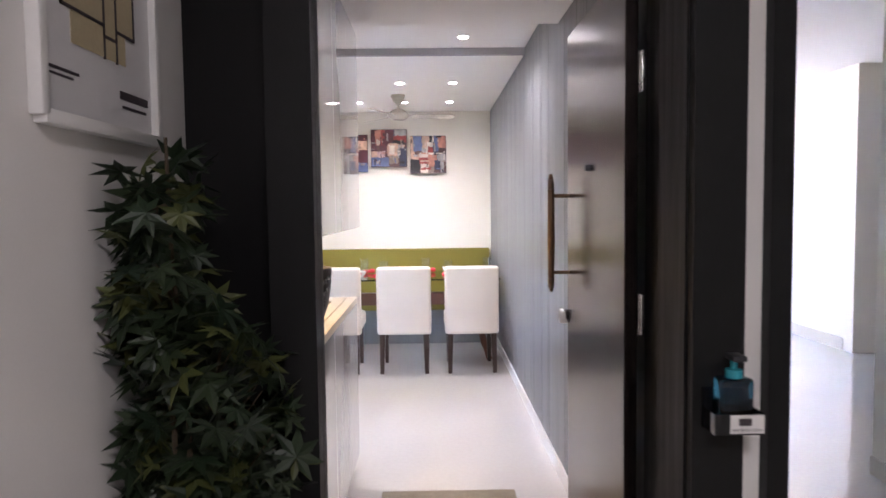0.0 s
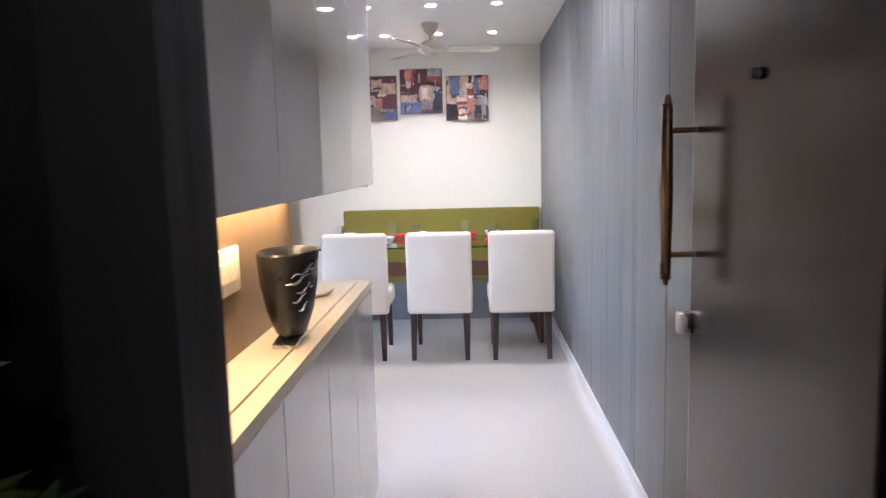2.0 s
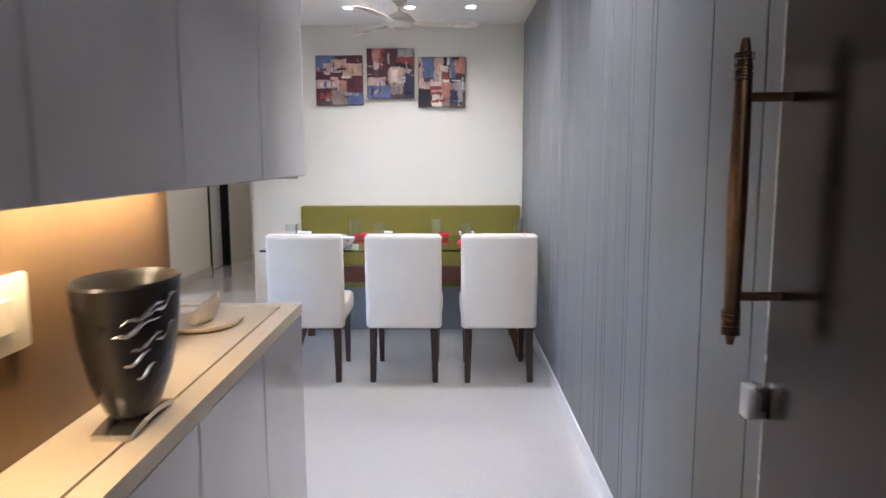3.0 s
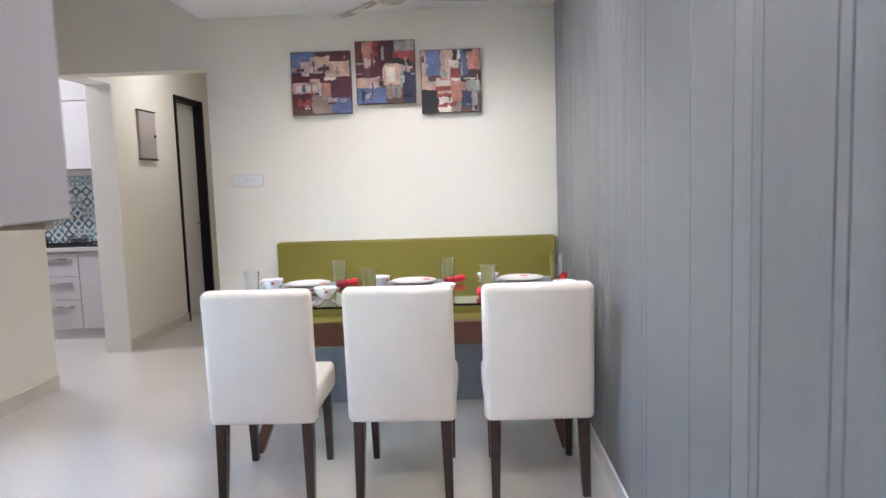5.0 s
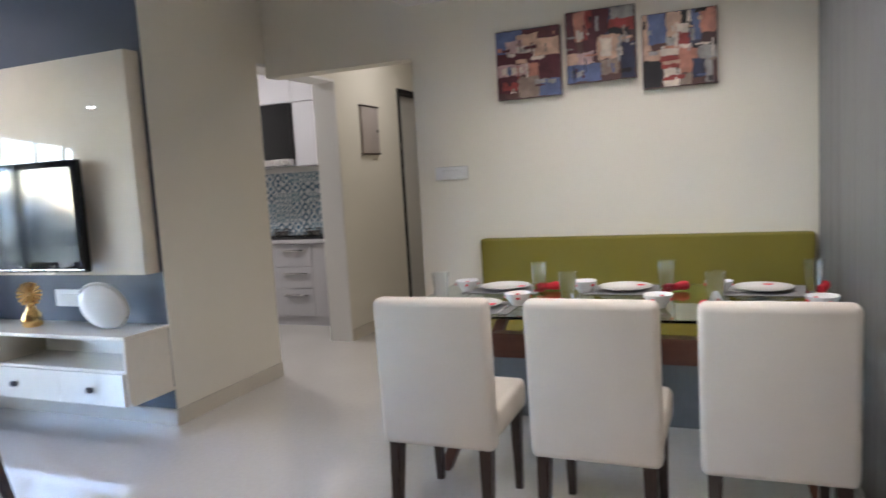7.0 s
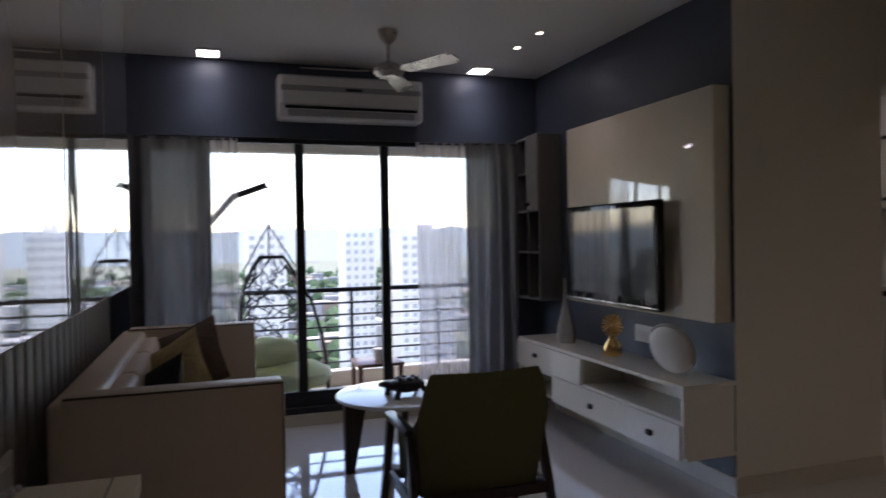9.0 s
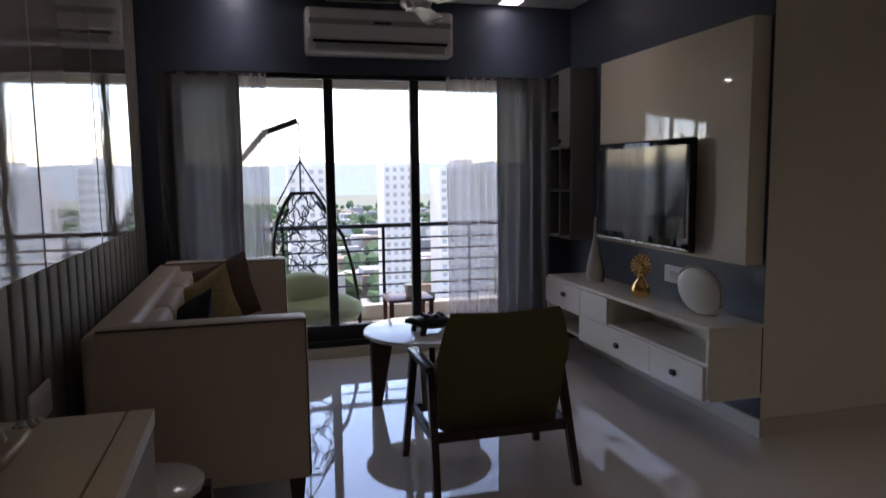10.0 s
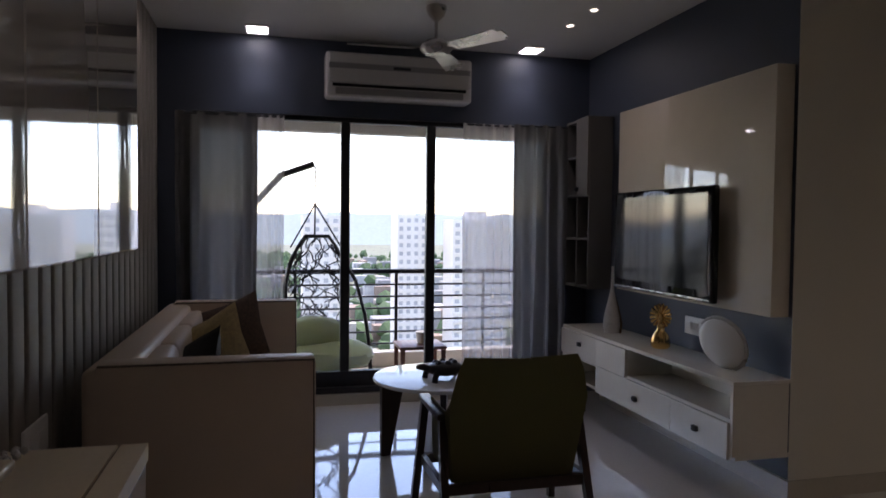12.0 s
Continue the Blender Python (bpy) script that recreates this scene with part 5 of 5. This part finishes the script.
# ---- balcony ----
boxes("balcony_floor", BALCONY, "plain balcony floor slab", "floor", (-6.75, XW - 0.18, 2.6, 7.2, -0.15, -0.02))
boxes("balcony_soffit", BALCONY, "slab of the balcony above with a dropped edge beam", "ceiling", (-6.75, XW - 0.18, 2.6, 7.2, 2.45, 2.6), (-6.75, -6.6, 2.6, 7.2, 2.27, 2.45))
boxes("balcony_wall", BALCONY, "end walls and low kerb of the balcony", "wall", (-6.75, XW - 0.18, 2.5, 2.6, -0.15, 2.6), (-6.75, XW - 0.18, 7.2, 7.3, -0.15, 2.6), (-6.75, -6.6, 2.6, 7.2, -0.02, 0.12))


def railing():
    r = thing("railing", "dark metal balcony railing with horizontal bars", "railing")
    bm = B()
    rounded(bm, -6.70, -6.65, 2.6, 7.2, 0.90, 0.945, 0.006, 2)
    part("top_rail", bm, DARK_METAL, r)
    for i in range(6):
        bm = B()
        z = 0.20 + i * 0.118
        tube(bm, [(-6.675, 2.6, z), (-6.675, 7.2, z)], 0.010, 8)
        part("bar", bm, DARK_METAL, r)
    for y in (2.62, 3.4, 4.2, 5.19, 6.1, 7.18):
        bm = B()
        box(bm, -6.69, -6.66, y - 0.014, y + 0.014, 0.12, 0.90)
        part("post", bm, DARK_METAL, r, smooth=False)


railing()


def swing_chair():
    s = thing("swing_chair", "black rattan hanging egg chair on a curved stand", "chair", at=(-6.05, 4.36, -0.02))
    bm = B()
    pts = [(-0.1, -0.75, 0.05), (-0.1, -0.72, 0.8), (-0.08, -0.55, 1.55), (-0.05, -0.3, 1.83), (0, -0.02, 1.93)]
    tube(bm, pts, 0.028, 10)
    part("pole", bm, RATTAN, s)
    bm = B()
    tube(bm, [(0.1, 0.45 * math.cos(a), 0.03 + 0.0) if False else (0.45 * math.sin(a), 0.55 * math.cos(a) - 0.1, 0.03) for a in [k * math.tau / 28 for k in range(29)]], 0.022, 8)
    part("base_ring", bm, RATTAN, s)
    bm = B()
    tube(bm, [(-0.12, 0.24, 1.10), (-0.10, 0.36, 0.9), (-0.05, 0.44, 0.6), (0.0, 0.48, 0.3), (0, 0.49, 0.03)], 0.018, 8)
    part("strut", bm, RATTAN, s)
    bm = B()
    for i in range(9):
        z = 1.92 - i * 0.04
        lathe(bm, [(0.006, -0.016), (0.009, 0), (0.006, 0.016)], 0, -0.01, z - 0.02, 8)
    tube(bm, [(0, -0.01, 1.58), (0.0, -0.22, 1.20)], 0.008, 6)
    tube(bm, [(0, -0.01, 1.58), (0.0, 0.22, 1.20)], 0.008, 6)
    tube(bm, [(0, -0.01, 1.58), (-0.2, 0.0, 1.24)], 0.008, 6)
    part("chain", bm, DARK_METAL, s)
    bm = B()
    random.seed(5)

    def shell(a, h):
        r = math.sin(math.pi * min(1, 0.12 + h * 0.80)) ** 0.7
        return Vector((-0.30 * r * math.cos(a) + 0.08, 0.28 * r * math.sin(a), 0.40 + 0.90 * h))
    for i in range(125):
        a, h, da = random.uniform(-1.9, 1.9), random.uniform(0, 0.9), random.uniform(-1, 1)
        pts = []
        for t in range(9):
            pts.append(shell(max(-1.9, min(1.9, a + da * t * 0.14 + 0.08 * math.sin(t * 1.3 + i))), max(0, min(1, h + 0.035 * t * (1 if i % 2 else -0.6)))))
        tube(bm, pts, 0.006, 5)
    part("basket_weave", bm, RATTAN, s)
    bm = B()
    tube(bm, [shell(-1.9, k / 14) for k in range(15)] + [shell(1.9, 1 - k / 14) for k in range(15)], 0.016, 8)
    part("rim", bm, RATTAN, s)
    for nm, z, sx, sy, sz, yo in (("cushion_seat", 0.27, 0.30, 0.36, 0.13, 0.12), ("cushion_back", 0.46, 0.14, 0.27, 0.14, -0.02)):
        for w, mt in ((1.0, LIME), (1.06, WRAP)):
            bm = B()
            bmesh.ops.create_uvsphere(bm, u_segments=28, v_segments=16, radius=1)
            for v in bm.verts:
                k = w * (1 + 0.10 * noise.noise(v.co * 2.2) + 0.05 * noise.noise(v.co * 6))
                v.co = Vector((v.co.x * sx * k + 0.12, v.co.y * sy * k + yo, z + v.co.z * sz * k))
            part("cushion" if w == 1.0 else "plastic_wrap", bm, mt, s)


swing_chair()


def balcony_table():
    t = thing("balcony_table", "small wooden balcony table", "table", at=(-6.2, 5.33, -0.02))
    bm = B()
    rounded(bm, -0.2, 0.2, -0.22, 0.22, 0.265, 0.295, 0.006)
    part("tabletop", bm, RED_WOOD, t)
    for x in (-0.17, 0.17):
        for y in (-0.19, 0.19):
            bm = B()
            slanted(bm, (x, y, 0), (x, y, 0.265), (0.03, 0.03), (0.04, 0.04))
            part("leg", bm, RED_WOOD, t, smooth=False)
    bm = B()
    lathe(bm, [(0.04, 0), (0.05, 0.005), (0.065, 0.11), (0.06, 0.11)], -6.2, 5.36, 0.275, 20)
    one("flower_pot", bm, BALCONY, "small pale pot on the balcony table", "pot")


balcony_table()


# ---- kitchen and passage ----
def kitchen():
    b = thing("kitchen_unit", "grey laminate kitchen base units with steel handles", "cabinet")
    bm = B()
    box(bm, -4.9, -3.06, 9.2, 9.775, 0.0, 0.83)
    part("body", bm, KITCHEN_LAM, b, smooth=False)
    for x0, x1, z0, z1 in ((-4.2, -3.56, 0.60, 0.825), (-4.2, -3.56, 0.38, 0.595), (-4.2, -3.56, 0.1, 0.375), (-3.555, -3.07, 0.1, 0.825)):
        bm = B()
        rounded(bm, x0, x1, 9.18, 9.199, z0, z1, 0.002, 1)
        d = part("door", bm, KITCHEN_LAM, b, smooth=False)
        if x0 < -4:
            bm = B()
            rounded(bm, x0 + 0.3, x1 - 0.06, 9.155, 9.178, z1 - 0.07, z1 - 0.055, 0.004)
            part("handle", bm, STEEL, d)
    bm = B()
    k = thing("kitchen_counter", "black granite kitchen worktop with a pale front edge", "countertop")
    rounded(bm, -4.9, -3.06, 9.165, 9.775, 0.872, 0.897, 0.004, 1)
    part("slab", bm, GRANITE, k, smooth=False)
    bm = B()
    rounded(bm, -4.9, -3.06, 9.155, 9.775, 0.832, 0.8715, 0.004, 1)
    part("nosing", bm, KITCHEN_LAM, k, "pale grey front edge", smooth=False)
    h = thing("hob", "black glass hob with pan supports", "hob")
    bm = B()
    rounded(bm, -4.3, -3.5, 9.25, 9.7, 0.898, 0.91, 0.004, 1)
    part("glass_plate", bm, BLACK_GLOSS, h, smooth=False)
    for x in (-4.1, -3.7):
        bm = B()
        lathe(bm, [(0.08, 0), (0.085, 0.03), (0.07, 0.03)], x, 9.48, 0.91, 16)
        b2 = part("burner", bm, STEEL, h)
        bm = B()
        for a in range(4):
            c, e = math.cos(a * math.pi / 2), math.sin(a * math.pi / 2)
            tube(bm, [(x + 0.03 * c, 9.48 + 0.03 * e, 0.955), (x + 0.11 * c, 9.48 + 0.11 * e, 0.955), (x + 0.12 * c, 9.48 + 0.12 * e, 0.911)], 0.006, 6)
        part("pan_support", bm, DARK_METAL, b2)
    u = thing("kitchen_wall_unit", "grey laminate kitchen wall units", "cabinet")
    bm = B()
    box(bm, -4.9, -3.06, 9.42, 9.775, 2.24, 2.75)
    box(bm, -3.80, -3.06, 9.42, 9.775, 1.60, 2.24)
    box(bm, -4.9, -4.36, 9.42, 9.775, 1.60, 2.24)
    part("body", bm, KITCHEN_LAM, u, smooth=False)
    for x0, x1, z0, z1 in ((-4.36, -3.805, 2.245, 2.75), (-3.80, -3.07, 2.245, 2.75), (-3.80, -3.07, 1.60, 2.235), (-4.9, -4.365, 1.60, 2.235)):
        bm = B()
        rounded(bm, x0, x1, 9.40, 9.419, z0, z1, 0.002, 1)
        part("door", bm, KITCHEN_LAM, u, smooth=False)
    c = thing("cooker_hood", "black glass cooker hood with a steel canopy between wall units", "cooker hood")
    bm = B()
    rounded(bm, -4.35, -3.81, 9.34, 9.77, 1.68, 2.23, 0.006, 1)
    part("body", bm, BLACK_GLOSS, c)
    bm = B()
    rounded(bm, -4.35, -3.81, 9.28, 9.77, 1.61, 1.675, 0.006, 1)
    part("canopy", bm, STEEL, c)
    bm = B()
    rounded(bm, -4.335, -4.16, 9.33, 9.341, 1.70, 2.20, 0.003, 1)
    part("side_panel", bm, STEEL, c)
    bs = boxes("backsplash", PLASTIC, "backsplash of blue and white patterned tiles", "wall tile", (-4.9, -3.06, 9.7765, 9.7795, 0.898, 1.60))
    random.seed(3)
    s = 0.108
    protos = []
    for v in range(4):
        bm = B()
        rounded(bm, 0.001, s - 0.001, -0.006, 0, 0.001, s - 0.001, 0.001, 1)
        protos.append(mesh("tile", bm, TILES[v]))
    for i in range(13):
        for j in range(6):
            ob = new("tile", protos[random.randrange(4)])
            ob.parent = bs
            ob.matrix_basis = pose(-4.46 + i * s, 9.776, 0.90 + j * s)


def patterned(name, a, b, k):
    """Blue and white rosette tile."""
    m = bpy.data.materials.new(name)
    m.use_nodes = True
    nt = m.node_tree
    bs = nt.nodes["Principled BSDF"]
    bs.inputs["Roughness"].default_value = 0.15
    tc = nt.nodes.new("ShaderNodeTexCoord")
    mp = nt.nodes.new("ShaderNodeMapping")
    mp.inputs["Location"].default_value = (-0.054, 0, -0.054)
    nt.links.new(tc.outputs["Object"], mp.inputs[0])
    sep = nt.nodes.new("ShaderNodeSeparateXYZ")
    nt.links.new(mp.outputs[0], sep.inputs[0])
    vals = []
    for ax in (0, 2):
        f = nt.nodes.new("ShaderNodeMath")
        f.operation = "MULTIPLY"
        f.inputs[1].default_value = 58.0 * k
        nt.links.new(sep.outputs[ax], f.inputs[0])
        c = nt.nodes.new("ShaderNodeMath")
        c.operation = "COSINE"
        nt.links.new(f.outputs[0], c.inputs[0])
        vals.append(c)
    ad = nt.nodes.new("ShaderNodeMath")
    nt.links.new(vals[0].outputs[0], ad.inputs[0])
    nt.links.new(vals[1].outputs[0], ad.inputs[1])
    ra = nt.nodes.new("ShaderNodeValToRGB")
    ra.color_ramp.interpolation = "CONSTANT"
    ra.color_ramp.elements[0].color = (*a, 1)
    ra.color_ramp.elements[1].color = (*b, 1)
    ra.color_ramp.elements[1].position = 0.45
    e = ra.color_ramp.elements.new(0.8)
    e.color = (*a, 1)
    mr = nt.nodes.new("ShaderNodeMapRange")
    mr.inputs[1].default_value, mr.inputs[2].default_value = -2, 2
    nt.links.new(ad.outputs[0], mr.inputs[0])
    nt.links.new(mr.outputs[0], ra.inputs[0])
    nt.links.new(ra.outputs[0], bs.inputs["Base Color"])
    return m


TILES = [patterned("tile_a", (0.10, 0.20, 0.30), (0.70, 0.74, 0.76), 1.0), patterned("tile_b", (0.66, 0.70, 0.72), (0.16, 0.27, 0.36), 2.0), patterned("tile_c", (0.22, 0.33, 0.40), (0.6, 0.66, 0.7), 2.0), patterned("tile_d", (0.68, 0.71, 0.74), (0.10, 0.18, 0.26), 1.0)]
kitchen()

BOX_TAUPE = material("taupe_metal_cover", (0.42, 0.37, 0.34), 0.4, vary=0.04)
d = thing("distribution_box", "flush beige electrical distribution box on the passage wall", "fuse box")
bm = B()
rounded(bm, XP + 0.001, XP + 0.03, 9.06, 9.38, 1.66, 2.09, 0.008, 2)
part("cover", bm, BOX_TAUPE, d)
for z in (1.652, 2.09):
    bm = B()
    rounded(bm, XP + 0.001, XP + 0.034, 9.05, 9.39, z, z + 0.012, 0.002, 1)
    part("edge", bm, DARK_WOOD, d, smooth=False)
bm = B()
rounded(bm, XP + 0.03, XP + 0.04, 9.335, 9.36, 1.86, 1.885, 0.003)
part("latch", bm, DARK_METAL, d)

boxes("door_frame", BLACK_LAM, "dark wooden frame of the passage door", "door frame", (XP - 0.24, XP + 0.012, 9.88, 9.925, 0, 2.33), (XP - 0.24, XP + 0.012, 10.58, 10.625, 0, 2.33), (XP - 0.24, XP + 0.012, 9.925, 10.58, 2.285, 2.33))
d = thing("passage_door", "white flush door standing closed in the dark passage frame", "door")
bm = B()
rounded(bm, XP - 0.12, XP - 0.085, 9.927, 10.578, 0.005, 2.283, 0.003, 1)
part("leaf", bm, material("white_door", (0.7, 0.68, 0.64), 0.35, vary=0.03), d, smooth=False)
bm = B()
tube(bm, [(XP - 0.085, 10.5, 1.0), (XP - 0.04, 10.5, 1.0), (XP - 0.04, 10.4, 1.0)], 0.009, 8)
part("handle", bm, STEEL, d)


# ---- city beyond the balcony ----
GZ = -52.0
bm = B()
box(bm, -2500, -40, -1800, 1800, GZ - 1, GZ)
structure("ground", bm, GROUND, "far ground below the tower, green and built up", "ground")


def tower(x, y, wx, wy, top, floors_shown, label):
    t = thing("apartment_tower", label, "building", "far towers", (x, y, 0))
    bm = B()
    box(bm, -wx / 2, wx / 2, -wy / 2, wy / 2, GZ, top)
    box(bm, -wx / 4, wx / 4, -wy / 6, wy / 6, top, top + 3)
    part("wall", bm, CITY_WALL_HAZED, t, smooth=False)
    wb, slab = B(), B()
    fz = 3.0
    for k in range(floors_shown):
        z = top - 1.2 - k * fz
        n = max(4, int(wy / 3.0))
        for i in range(n):
            y0 = -wy / 2 + (i + 0.25) * wy / n
            box(wb, wx / 2 - 0.05, wx / 2 + 0.03, y0, y0 + wy / n * 0.5, z - 1.5, z)
        box(slab, wx / 2 + 0.04, wx / 2 + 0.9, -wy / 2 + 0.3, -wy / 2 + wy * 0.3, z - 2.2, z - 1.5)
        box(slab, wx / 2 + 0.04, wx / 2 + 0.9, wy / 2 - wy * 0.3, wy / 2 - 0.3, z - 2.2, z - 1.5)
    part("windows", wb, CITY_WINDOW_HAZED, t, smooth=False)
    part("balconies", slab, CITY_WALL_HAZED, t, smooth=False)


tower(-250, 21.0, 14, 13, 4.5, 16, "concrete apartment tower far across the valley, paled for haze")
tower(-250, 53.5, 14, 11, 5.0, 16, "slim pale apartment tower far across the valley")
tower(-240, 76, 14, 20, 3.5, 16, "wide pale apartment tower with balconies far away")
tower(-420, 140, 16, 26, 3.0, 14, "apartment tower far away, haze painted into its pale colour")
tower(-420, -40, 16, 24, 2.0, 14, "apartment block far away, haze painted into its pale colour")
random.seed(8)
hs, tr = B(), B()
for i in range(520):
    x, y = -random.uniform(170, 900), random.uniform(-120, 420)
    w, d2, h = random.uniform(6, 16), random.uniform(6, 16), random.uniform(4, 12)
    box(hs, x, x + w, y, y + d2, GZ, GZ + h)
for i in range(900):
    x, y, r = -random.uniform(160, 1100), random.uniform(-140, 480), random.uniform(3, 8)
    m = Matrix.Translation((x, y, GZ + r * 0.8)) @ Euler((random.uniform(0, 3), random.uniform(0, 3), 0)).to_matrix().to_4x4() @ Matrix.Diagonal((r, r * random.uniform(0.8, 1.5), r * 0.9, 1))
    vs = bmesh.ops.create_icosphere(tr, subdivisions=1, radius=1, matrix=m)["verts"]
    for v in vs:
        v.co += Vector((random.uniform(-1, 1), random.uniform(-1, 1), random.uniform(-1, 1))) * r * 0.18
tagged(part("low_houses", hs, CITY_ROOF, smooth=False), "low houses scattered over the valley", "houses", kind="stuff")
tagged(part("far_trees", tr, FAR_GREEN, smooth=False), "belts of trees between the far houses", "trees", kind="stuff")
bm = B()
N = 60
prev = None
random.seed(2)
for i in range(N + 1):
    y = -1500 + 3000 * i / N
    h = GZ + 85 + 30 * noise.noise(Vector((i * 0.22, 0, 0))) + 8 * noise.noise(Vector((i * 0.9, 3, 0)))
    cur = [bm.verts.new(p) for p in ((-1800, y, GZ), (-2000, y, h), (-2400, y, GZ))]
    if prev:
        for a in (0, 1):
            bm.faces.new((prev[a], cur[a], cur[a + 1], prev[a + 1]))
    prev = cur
structure("backdrop", bm, HILL_HAZED, "low hills on the horizon, haze painted into their colour", "hills")
